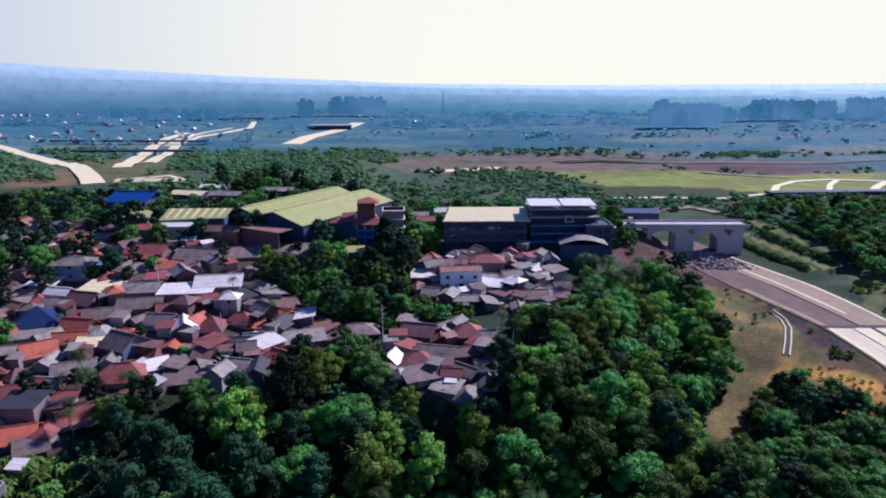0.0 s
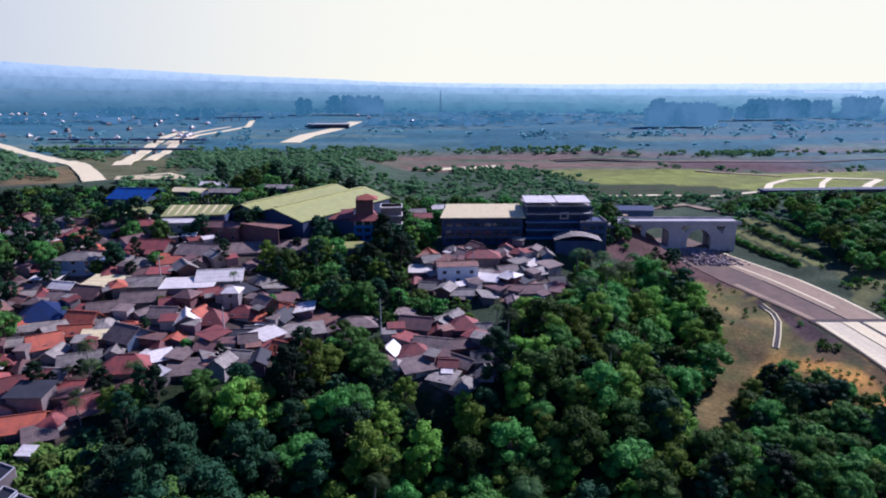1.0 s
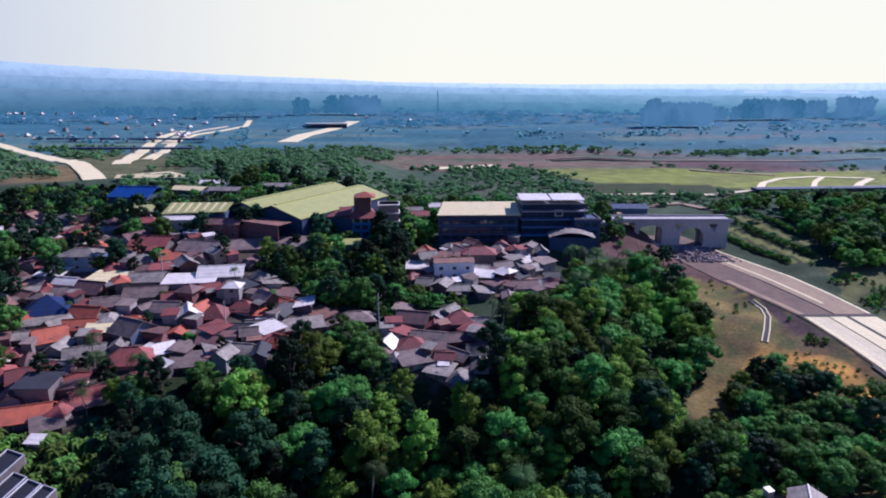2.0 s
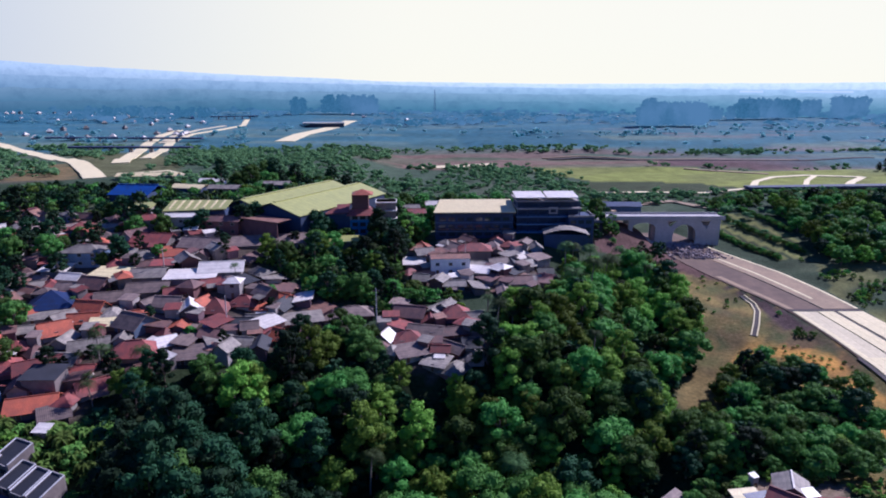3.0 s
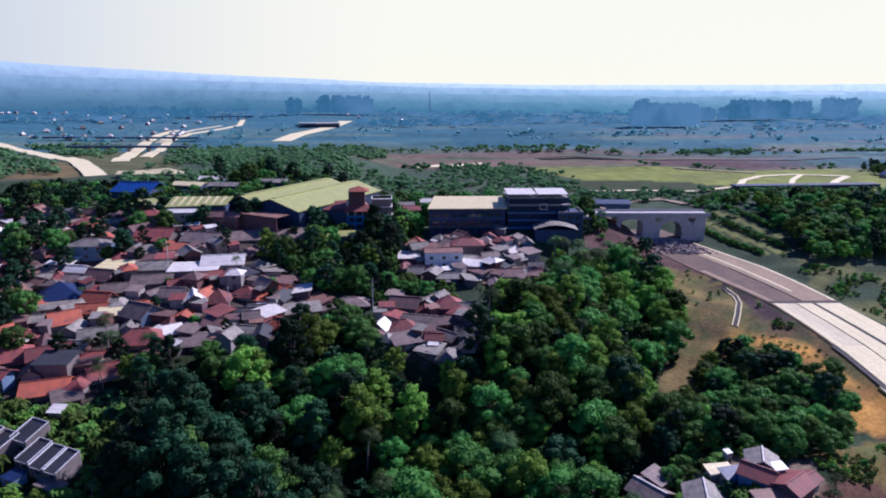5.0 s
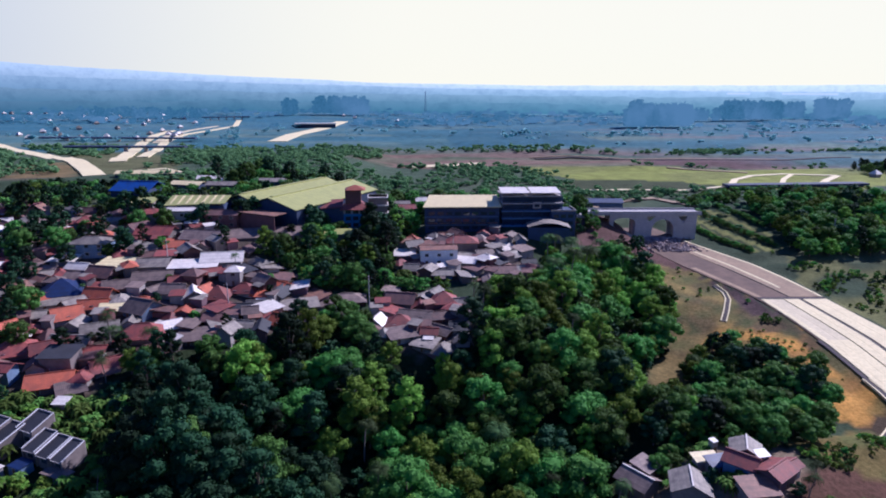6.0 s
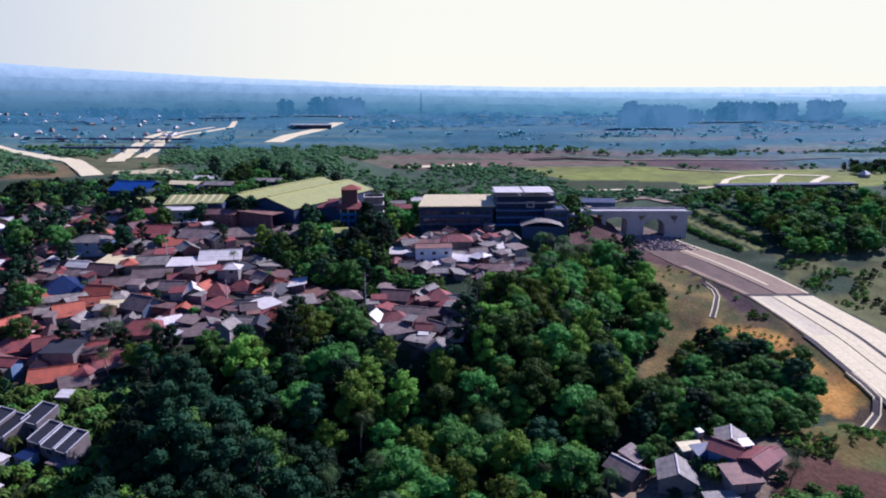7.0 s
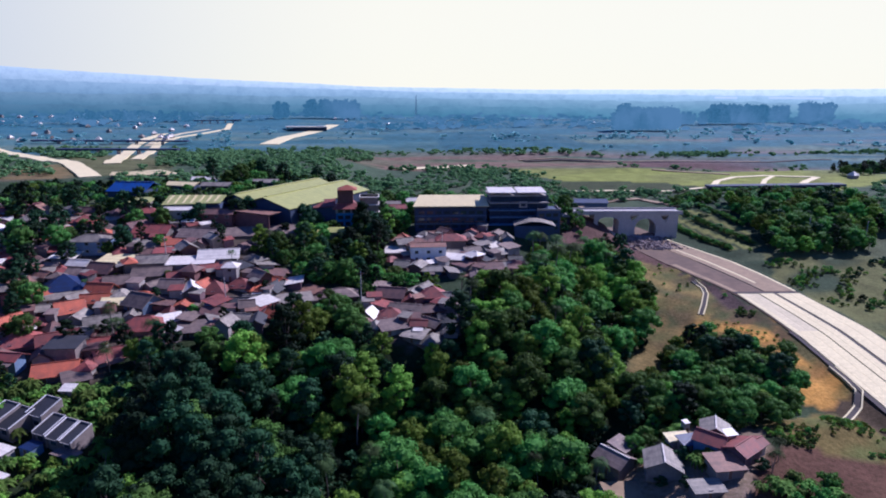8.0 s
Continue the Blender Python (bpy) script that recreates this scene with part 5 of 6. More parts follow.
def raise_plants(most):
    """The nearest plants of each kind as things; the farther ones joined into one wood per leaf colour."""
    ORDERS.sort(key=lambda o: o[0])
    count, rest = {}, {}
    for _, ob, m, group in ORDERS:
        kind = ob.name.split(".")[0]
        count[kind] = count.get(kind, 0) + 1
        if count[kind] <= most:
            made = copy_thing(ob, m)
            if group:
                made["group"] = group
        else:
            rest.setdefault(crown_of(ob).data.materials[0].name, []).append((ob, m))
    for leaf, rows in rest.items():
        for name, child, words in (("woods", 1, "dense far trees with lumpy crowns, " + leaf), ("tree_trunks", 0, "trunks and boughs of the dense far trees, " + leaf)):
            verts, faces, tint, ways, k = [], [], [], [], 0
            for ob, m in rows:
                if not child and "bush" in ob.name:
                    continue
                me = (crown_of(ob) if child else [c for c in ob.children if c != crown_of(ob)][0]).data
                v = np.empty(len(me.vertices) * 3, np.float32)
                me.vertices.foreach_get("co", v)
                v = v.reshape(-1, 3)
                way = np.zeros((len(v), 3), np.float32)
                if "custom_normal" in me.attributes:
                    flat = np.empty(len(v) * 3, np.float32)
                    me.attributes["custom_normal"].data.foreach_get("vector", flat)
                    way = flat.reshape(-1, 3)
                quads = [p.vertices[:] for p in me.polygons]
                if child and len(v) == 4 * len(quads):
                    every = 2 if math.hypot(*m.translation.xy) < 190 else 3
                    inner = me.get("inner_quads", 0)
                    v, way = v.reshape(-1, 4, 3), way.reshape(-1, 4, 3)
                    core, v, way = v[:inner], v[inner::every], np.concatenate([way[:inner], way[inner::every]]).reshape(-1, 3)
                    mid = v.mean(1, keepdims=True)
                    v = np.concatenate([core, mid + (v - mid) * (1.38 if every == 2 else 1.66)]).reshape(-1, 3)
                    quads = np.arange(len(v)).reshape(-1, 4).tolist()
                v = v @ np.array(m.to_3x3()).T + np.array(m.translation)
                verts.append(v)
                ways.append(way @ np.array(m.to_3x3().normalized()).T)
                faces += [tuple(i + k for i in q) for q in quads]
                tint.append(np.full(len(v), dice.random(), np.float32))
                k += len(v)
            if not verts:
                continue
            me = bpy.data.meshes.new(name)
            me.from_pydata(np.concatenate(verts).tolist(), [], faces)
            at = me.attributes.new("tint", "FLOAT", "POINT")
            at.data.foreach_set("value", np.concatenate(tint))
            ways = np.concatenate(ways)
            if child and np.abs(ways).sum(1).min() > 0.1:
                lean_normals(me, ways)
            me.materials.append(JOINED[leaf] if child else BARK)
            tagged(new(name, me), words, "woods", kind="stuff")


DRY_PATH = [(110, 200), (102, 190), (96, 181), (87, 169), (79, 156), (73, 145)]


def off_path(x, y):
    """Whether a spot lies clear of the dry grass corridor down the slope."""
    for (x0, y0), (x1, y1) in zip(DRY_PATH, DRY_PATH[1:]):
        s = min(max(((x - x0) * (x1 - x0) + (y - y0) * (y1 - y0)) / ((x1 - x0) ** 2 + (y1 - y0) ** 2), 0), 1)
        if math.hypot(x - x0 - s * (x1 - x0), y - y0 - s * (y1 - y0)) < 5.0:
            return False
    return True


# circles where dark shrubs replace trees, standing for deep shade
SHADE_HOLLOWS = [(-56, 119, 8), (-25, 143, 6), (66, 170, 8), (-41, 105, 7), (-6, 134, 5), (38, 152, 6)]


def wood(poly, gap, mixture, group, scale=1.0, clear=1.5, patchy=None, west=-1e9, east=1e9):
    """Trees strewn over a piece of land, off the houses and the road."""
    px, py = [p[0] for p in poly], [p[1] for p in poly]
    y = min(py)
    while y < max(py):
        x = min(px)
        while x < max(px):
            tx, ty = x + dice.uniform(-0.45, 0.45) * gap, y + dice.uniform(-0.45, 0.45) * gap
            x += gap
            if west < tx < east and within(np.array(tx), np.array(ty), poly) and free(tx, ty, clear) and off_path(tx, ty) and (scale < 0.7 or off_path(tx + 1.5, ty + 6)) and (patchy is None or float(ripple(tx, ty, 4.0, patchy)) + dice.uniform(-0.25, 0.25) > 0.1) and not (float(road_left(ty)) - 4 < tx < float(road_right(ty)) + 4 and ty < 300):
                if scale > 1 and any(math.hypot(tx - hx, ty - hy) < hr for hx, hy, hr in SHADE_HOLLOWS):
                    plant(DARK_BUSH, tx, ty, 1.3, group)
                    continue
                if scale > 1 and -62 < tx < -38 and ty < 122 and dice.random() < 0.4:
                    plant(DEEP, tx, ty, 1.15, group)
                    continue
                rim = 1.0 if within(np.array(tx), np.array(ty + 9), poly) or scale < 1 else 0.66
                plant(dice.choices([k for k, _ in mixture], [c for _, c in mixture])[0], tx, ty, scale * rim, group)
        y += gap * 0.9


JUNGLE = [(BROAD, 50), (DEEP, 4), (LIGHT, 36), (PALM, 9), (BANANA, 2)]
GULLY_WOOD = [(-66, 62), (-60, 92), (-74, 110), (-76, 126), (-66, 133), (-52, 138), (-42, 143), (-36, 153), (-26, 161), (-19, 150), (-9, 141), (0, 138), (11, 146), (17, 166), (16, 180), (26, 182), (46, 200), (50, 218), (66, 228), (80, 240), (92, 236), (92, 208), (94, 190), (84, 170), (72, 155), (60, 128), (48, 108), (40, 62)]
for px, py in ((30.9, 97.3), (31, 93), (31, 88), (43.7, 93.6), (43.5, 89), (43, 84)):
    TAKEN.append((px, py, 2.6))
wood(GULLY_WOOD, 6.9, [(BROAD, 46), (DEEP, 28), (LIGHT, 18), (PALM, 6), (BANANA, 2)], "trees of the wooded gully", 1.1, east=-14)
wood(GULLY_WOOD, 6.8, JUNGLE, "trees of the wooded gully", 1.1, west=-14)
# mostly dark shrubs, so the gaps between trees read as shade
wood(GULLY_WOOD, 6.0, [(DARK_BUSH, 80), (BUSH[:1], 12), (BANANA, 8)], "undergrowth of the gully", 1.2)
wood([(-150, 62), (-66, 62), (-60, 92), (-74, 110), (-84, 108), (-108, 120), (-170, 116)], 3.4, [(BUSH[:1], 35), (BUSH[1:], 30), (BANANA, 35)], "garden plants at the village edge", 0.9, 1.5)
wood([(58, 124), (72, 146), (84, 160), (94, 168), (103, 170), (110, 157), (115, 141), (116, 126), (108, 118), (88, 112), (70, 116), (52, 110)], 4.8, [(BROAD, 60), (DEEP, 26), (LIGHT, 14)], "trees below the motorway bank", 0.74)
wood([(172, 256), (180, 290), (186, 330), (226, 340), (262, 325), (250, 276), (222, 252), (196, 244), (176, 244)], 5.4, [(BROAD, 54), (DEEP, 8), (LIGHT, 38)], "trees of the eastern hillside", 0.85)
for hx, hy, gx, gy in ((143, 296, 155, 256), (157, 318, 168, 262), (170, 330, 177, 290)):
    for k in range(46):
        plant(BUSH[:1], hx + (gx - hx) * k / 45 + dice.uniform(-0.7, 0.7), hy + (gy - hy) * k / 45, 0.6, "hedges of the terraced slope")
wood([(150, 330), (180, 330), (200, 362), (240, 368), (290, 366), (290, 376), (200, 376), (160, 352)], 4.5, [(BUSH[:1], 100)], "bushes of the eastern hillside", 1.0)
wood([(170, 228), (200, 232), (240, 250), (270, 240), (215, 200), (180, 178), (172, 190), (186, 212)], 3.8, [(BUSH, 60), (DARK_BUSH, 40)], "bushes east of the motorway", 0.7, 1.5, 6.0)
wood([(84, 246), (94, 244), (102, 252), (98, 262), (92, 258)], 5.0, [(DEEP, 50), (PALM, 30), (BUSH, 20)], "trees beside the bridge", 0.55)
wood([(123, 184), (127, 216), (133, 206), (136, 178), (126, 172)], 2.4, [(BUSH[:1], 100)], "dark bushes by the drain", 0.55, 1.0, 3.0)
wood([(92, 206), (98, 236), (110, 246), (120, 226), (110, 190), (100, 178)], 4.6, [(BUSH[:1], 60), (BUSH[1:], 40)], "bushes on the dry slope", 0.32, 1.0, 11.0)
wood([(88, 106), (110, 114), (126, 108), (124, 97), (104, 93), (90, 97)], 1.5, [(BUSH[1:], 65), (BUSH[:1], 35)], "tufts on the dry knoll", 0.34, 1.0, 3.0)
wood([(160, 206), (162, 258), (172, 238), (190, 232), (186, 212), (172, 186), (168, 190)], 2.6, [(BUSH[:1], 70), (BUSH[1:], 30)], "bushes along the motorway", 0.5, 1.0, 5.0)
wood([(56, 104), (66, 107), (80, 104), (92, 104), (100, 112), (112, 120), (104, 124), (84, 118), (60, 114)], 3.6, [(BROAD, 25), (LIGHT, 10), (BANANA, 25), (BUSH, 40)], "trees behind the lower houses", 0.6, 1.2)
wood([(40, 78), (56, 84), (62, 88), (66, 92), (62, 102), (46, 106), (38, 96)], 4.4, [(BROAD, 30), (BANANA, 20), (BUSH, 50)], "garden trees of the lower houses", 0.5, 1.0)
wood([(78, 74), (90, 84), (96, 84), (92, 74)], 3.0, [(BUSH[:1], 60), (BANANA, 40)], "plants by the red track", 0.8, 1.0)
wood([(338, 440), (430, 470), (430, 530), (352, 490)], 8.0, [(BROAD, 50), (DEEP, 50)], "trees beyond the meadow", 0.6)
wood([(104, 186), (114, 178), (128, 178), (130, 150), (128, 128), (118, 122), (117, 145), (110, 160)], 3.2, [(BUSH[:1], 40), (BUSH[1:], 60)], "tufts on the motorway bank", 0.26, 1.0, 7.0)
wood([(-150, 196), (-128, 196), (-128, 230), (-175, 236), (-190, 210)], 7.0, [(DEEP, 70), (BROAD, 30)], "dark trees behind the village", 0.9, 1.0)
wood([(-108, 228), (-84, 228), (-70, 224), (-66, 232), (-84, 244), (-112, 244)], 6.5, [(DEEP, 60), (BROAD, 40)], "trees before the green factory", 0.62, 1.0)
wood([(-30, 205), (-12, 205), (-6, 222), (-6, 250), (-16, 262), (-24, 250), (-22, 230)], 6.0, [(DEEP, 60), (BROAD, 40)], "trees beside the factory", 0.95, 1.0)
wood([(-30, 256), (0, 258), (30, 262), (60, 264), (84, 292), (60, 330), (20, 330), (-30, 320)], 8.0, [(BROAD, 50), (BUSH, 50)], "trees behind the factory", 0.7, 2.0)
wood([(-150, 240), (-60, 236), (-30, 256), (30, 260), (84, 262), (88, 300), (84, 345), (-40, 345), (-200, 300), (-200, 246)], 5.4, [(DARK_BUSH, 50), (BUSH[:1], 42), (BUSH[1:], 8)], "undergrowth behind the factories", 1.05, 2.0)
wood([(-120, 296), (-60, 306), (-30, 300), (-30, 340), (-120, 345)], 10.0, [(DEEP, 45), (BROAD, 30), (BUSH, 25)], "trees behind the sheds", 0.8, 3.0)
wood([(-140, 62), (-66, 62), (-60, 92), (-74, 110), (-84, 108), (-108, 120), (-170, 116)], 8.4, [(BROAD, 20), (LIGHT, 25), (BANANA, 45), (PALM, 10)], "garden trees at the village edge", 0.62, 3.0)
wood(VILLAGE, 12.0, [(BROAD, 35), (DEEP, 38), (PALM, 15), (BANANA, 12)], "trees among the houses", 0.48, -0.4)
wood([(-200, 196), (-116, 186), (-104, 196), (-98, 224), (-112, 238), (-230, 240)], 9.0, [(DEEP, 65), (BROAD, 35)], "dark trees on the upper edge of the village", 0.62, -0.9)
wood([(-60, 190), (-30, 176), (-12, 176), (-10, 200), (-16, 230), (-2, 236), (-4, 250), (-40, 240), (-64, 212)], 5.6, [(BROAD, 45), (DEEP, 28), (LIGHT, 14), (PALM, 7), (BANANA, 6)], "trees between village and factory", 0.75, 1.2)
wood([(-62, 190), (-30, 174), (10, 178), (12, 190), (-8, 200), (-16, 230), (-2, 236), (-4, 250), (-40, 240), (-64, 212)], 4.0, [(BUSH[:1], 70), (BUSH[1:], 20), (BANANA, 10)], "undergrowth below the factory", 1.0, 1.0)
wood([(-162, 214), (-122, 220), (-122, 238), (-160, 242), (-210, 240)], 6.0, [(DEEP, 70), (BROAD, 30)], "dark trees behind the village", 0.85, 2.0)


for px, py, ps in ((81, 85.5, 0.6), (45, 94, 0.6), (32, 99, 0.7), (40, 90, 0.6), (-88, 142, 0.8), (-86, 138, 0.85), (-90, 136, 0.75), (-83, 135, 0.8), (-72, 132, 0.85), (-83, 126, 0.8), (-80, 122, 0.9), (28, 92, 0.8), (62, 226, 0.8), (66, 220, 0.8), (58, 214, 0.8), (70, 226, 0.75)):
    plant(PALM, px, py, ps, "coconut palms by the houses")
for px, py in ((-44, 226), (-52, 216), (-58, 204), (-52, 200), (-20, 226), (-16, 216), (-12, 236)):
    plant(DEEP[:1], px, py, 0.85, "trees beside the factory")
for px, py in ((-108, 118), (-104, 115), (-112, 121), (-100, 113), (-116, 118), (-120, 122), (-134, 168), (-140, 172), (-128, 175), (-136, 186), (-142, 190), (-126, 148), (-118, 146), (-96, 133), (-122, 198), (-108, 196)):
    plant(DEEP, px, py, 0.62, "dark trees among the houses")
for px, py in ((-139, 198), (-122, 185), (-132, 174), (-117, 154), (-131, 196), (-141, 193), (-125, 160), (-143, 208), (-110, 137), (-146, 200), (-136, 180), (-121, 157), (-128, 163), (-150, 205)):
    plant(DEEP[:1] + BROAD[:1], px, py, 0.72, "dark trees among the houses")
for px, py in ((0.5, 92.9), (4.5, 94.6), (-3.4, 90.6), (2.5, 101.0), (-45.4, 123.0), (-43.9, 126.1), (-16.4, 119.7), (-13.3, 117.7), (-39.8, 94.7), (66.7, 190.5), (27.4, 119.9), (20.3, 136.9), (26.6, 148.0), (46.9, 142.8)):
    plant(LIGHT, px, py, 1.25, "yellow-green clumps of the gully")
for k in range(26):
    plant(BANANA + BUSH[1:], dice.uniform(-84, -60), dice.uniform(82, 91), 0.75, "garden plants before the row houses")
for k in range(70):
    plant(BANANA, dice.uniform(-104, -66), dice.uniform(103, 113), 0.95, "banana grove behind the row houses")
for px, py in ((-60, 95), (-57, 92), (-52, 95), (-60, 99), (-54, 101), (-48, 98), (-46, 91), (-50, 88), (-56, 87), (-44, 95), (-40, 92), (-48, 104)):
    plant(DEEP, px, py, 0.95, "tall dark trees beside the row houses")
for px, py in ((65.4, 102.5), (68.0, 102.6), (62.7, 99.2), (78.8, 80.4), (81.9, 81.2), (76.0, 79.4), (82.3, 79.0), (65.1, 90.3), (37.3, 96.0), (40.3, 97.3), (35.7, 98.2), (66.6, 88.6), (79.8, 78.0), (78.6, 81.4), (74.6, 79.8), (80.2, 79.6), (77.5, 78.2), (82.5, 80.4), (84.6, 82.0), (67.2, 92.2), (68.4, 91.0), (66.4, 104.7), (68.6, 106.2), (64.2, 105.4), (57.0, 99.5), (55.4, 96.8)):
    plant(BANANA, px, py, 0.8, "banana plants by the lower houses")
for px, py in ((86.0, 79.8), (88.5, 78.9), (63.8, 82.8), (61.5, 85.2), (84.0, 82.5), (79.4, 87.0), (64.2, 94.0), (57.0, 88.0)):
    plant(DARK_BUSH, px, py, 0.75, "dark bushes by the lower houses")
for px, py, ps in ((30.9, 97.3, 0.75), (43.7, 93.6, 0.7), (81.1, 85.6, 0.6), (85.0, 90.0, 0.5), (24.7, 99.3, 0.6), (48.6, 208, 1.2), (59.6, 216, 1.3), (66, 224, 1.2), (47, 190, 1.3), (62, 206, 1.4), (55, 202, 1.35), (70, 214, 1.3), (76, 228, 1.2), (52, 212, 1.2), (54, 194, 1.4), (68, 204, 1.4)):
    plant(PALM, px, py, ps, "coconut palms by the houses")
for px, py in ((-59.3, 87.3), (-57.6, 85.8), (-54.5, 86.6), (-51.6, 88.3), (-61.4, 91.1), (-57.4, 91.5), (-53.9, 93.2), (-50.8, 94.9), (-49.1, 101.5), (-45.8, 101.1), (-51.7, 105.8), (-47.5, 106)):
    plant(DEEP, px, py, 1.2, "tall dark trees beside the row houses")
for px, py in ((-25, 157), (-21, 152), (-28, 164), (-22, 163), (-17, 156), (-30, 159), (-18, 148)):
    plant(BROAD, px, py, 0.8, "trees between the village and the hamlet")
for px, py, ps in SOLITARY:
    plant(DEEP, px, py, ps, "dark trees before the low hall")
raise_plants(150)
for sample in BROAD + DEEP + LIGHT + PALM + BANANA + BUSH + DARK_BUSH:
    for piece in (*sample.children_recursive, sample):
        bpy.data.objects.remove(piece)


# ---- far woods, far houses, hills ----
def thicket(name, label, count, chooser, size, leaf, seed, squash=0.62):
    rng = np.random.default_rng(seed)
    verts, ways, made = [], [], 0
    while made < count:
        x, y = chooser(rng)
        s = size * rng.uniform(0.5, 1.4) * (1 + math.hypot(x, y) / 1800)
        z = float(ground_z(x, y))
        cs = [(x + rng.uniform(-1, 1) * s, y + rng.uniform(-1, 1) * s, z + s * rng.uniform(0.3, 1.0)) for _ in range(3)]
        v, _ = leaf_cloud(rng, cs, [s * q for q in rng.uniform(0.4, 0.75, 3)], 9, s * 0.26, squash, True)
        verts += v
        ways.append(CLUMP_WAYS[0])
        made += 1
    faces = np.arange(len(verts)).reshape(-1, 4).tolist()
    me = mesh_of(name, verts, faces, leaf)
    lean_normals(me, np.concatenate(ways))
    return tagged(new(name, me), label, "woods", kind="stuff")


WEST_ROAD = [(-560, 760), (-448, 654), (-380, 580), (-300, 478), (-230, 400), (-206, 366), (-184, 330)]
FAR_LANE = [(-206, 404), (-216, 430), (-238, 486), (-276, 580), (-314, 690), (-346, 800), (-362, 900)]
NEXT_LANE = [(-206, 440), (-216, 468), (-246, 550), (-274, 640), (-300, 720), (-318, 830), (-310, 920), (-304, 1010), (-338, 1150)]
SLIP_LANE = [(-300, 690), (-330, 800), (-340, 910), (-330, 1000)]
TOLL_YARD = [(-172, 720), (-176, 840), (-158, 980), (-152, 1150)]
LOOP_ROAD = [(206, 390), (224, 420), (246, 440), (275, 449), (312, 440)]


def off_roads(x, y):
    """Whether a spot lies clear of the far roads, and not so in front of them as to hide them."""
    for line, near, before in ((WEST_ROAD, 14, 30), (FAR_LANE, 12, 45), (NEXT_LANE, 12, 45), (SLIP_LANE, 10, 40), (TOLL_YARD, 24, 70), (LOOP_ROAD, 8, 45)):
        for k in (0.0, 0.5, 1.0):
            px, py = x * (1 + k * before / (y + 1)), y + k * before
            for (x0, y0), (x1, y1) in zip(line, line[1:]):
                s = min(max(((px - x0) * (x1 - x0) + (py - y0) * (y1 - y0)) / ((x1 - x0) ** 2 + (y1 - y0) ** 2), 0), 1)
                if math.hypot(px - x0 - s * (x1 - x0), py - y0 - s * (y1 - y0)) < near:
                    return False
    return True


def middle(rng):
    while True:
        y = rng.uniform(290, 640)
        x = rng.uniform(-0.75, 0.75) * (y + 60)
        if not within(np.array(x), np.array(y), MEADOW) and not (500 < y < 600 and x > -40) and ripple(x, y, 31, 1.0) + rng.uniform(-0.6, 0.6) > -0.15 and not (85 < x < 150 and y < 345) and off_roads(x, y):
            return x, y


def distant(rng):
    while True:
        y = 640 + 360 * rng.uniform(0, 1)
        x = rng.uniform(-0.78, 0.78) * (y + 60)
        if ripple(x, y * 2.2, 120, 8.0) + rng.uniform(-0.4, 0.4) > 0.1 and off_roads(x, y):
            return x, y


def hazy(rng):
    while True:
        y = rng.uniform(1000, 1600)
        x = rng.uniform(-0.78, 0.78) * (y + 60)
        if ripple(x, y * 2.2, 120, 8.0) + rng.uniform(-0.4, 0.4) > 0.0 and off_roads(x, y):
            return x, y


thicket("scrub", "scattered green scrub and small trees on far slopes", 2600, middle, 2.2, LEAF_SCRUB, 21)
thicket("far_woods", "woods of the far plain, haze blue put into their leaves", 170, distant, 3.0, LEAF_HAZED, 22, 0.5)
thicket("backdrop_woods", "woods in the farthest plain, haze blue put into their glow", 700, hazy, 4.6, HAZE_GLOW, 23, 0.45)


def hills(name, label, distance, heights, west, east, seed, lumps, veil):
    """A far range as one long low ridge, haze put into its glow, paler towards its top."""
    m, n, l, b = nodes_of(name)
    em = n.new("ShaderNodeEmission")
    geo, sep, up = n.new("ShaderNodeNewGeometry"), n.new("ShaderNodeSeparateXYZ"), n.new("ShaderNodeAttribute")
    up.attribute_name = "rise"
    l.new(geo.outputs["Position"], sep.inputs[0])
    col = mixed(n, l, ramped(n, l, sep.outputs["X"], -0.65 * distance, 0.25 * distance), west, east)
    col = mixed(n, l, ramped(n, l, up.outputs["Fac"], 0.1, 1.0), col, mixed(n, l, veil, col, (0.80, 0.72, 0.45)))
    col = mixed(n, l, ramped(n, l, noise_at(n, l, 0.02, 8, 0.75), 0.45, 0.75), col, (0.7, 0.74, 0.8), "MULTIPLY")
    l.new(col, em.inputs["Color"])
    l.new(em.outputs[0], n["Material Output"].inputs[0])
    verts, faces = [], []
    k = 420
    for i in range(k + 1):
        deg = -62 + 124 * i / k
        a = radians(deg)
        x, y = distance * math.sin(a), distance * math.cos(a)
        top = float(np.interp(deg, (-62, -35, -20, -5, 10, 35, 62), heights))
        top += lumps * (float(ripple(i, 0, 1.1, seed)) + 1.6 * float(ripple(i, 3, 7, seed + 2)))
        verts += [(x * 0.985, y * 0.985, 0), (x * 0.992, y * 0.992, top * 0.55 + lumps * 2 * float(ripple(i, 9, 3, seed))), (x, y, top), (x * 1.03, y * 1.03, -10)]
    for i in range(k):
        q = 4 * i
        faces += [(q + j, q + 4 + j, q + 5 + j, q + 1 + j) for j in range(3)]
    me = mesh_of(name, verts, faces, m, True)
    me.attributes.new("rise", "FLOAT", "POINT").data.foreach_set("value", np.tile(np.float32([0, 0.55, 1, 1]), k + 1))
    return tagged(new(name, me), label, "hills", kind="structure")


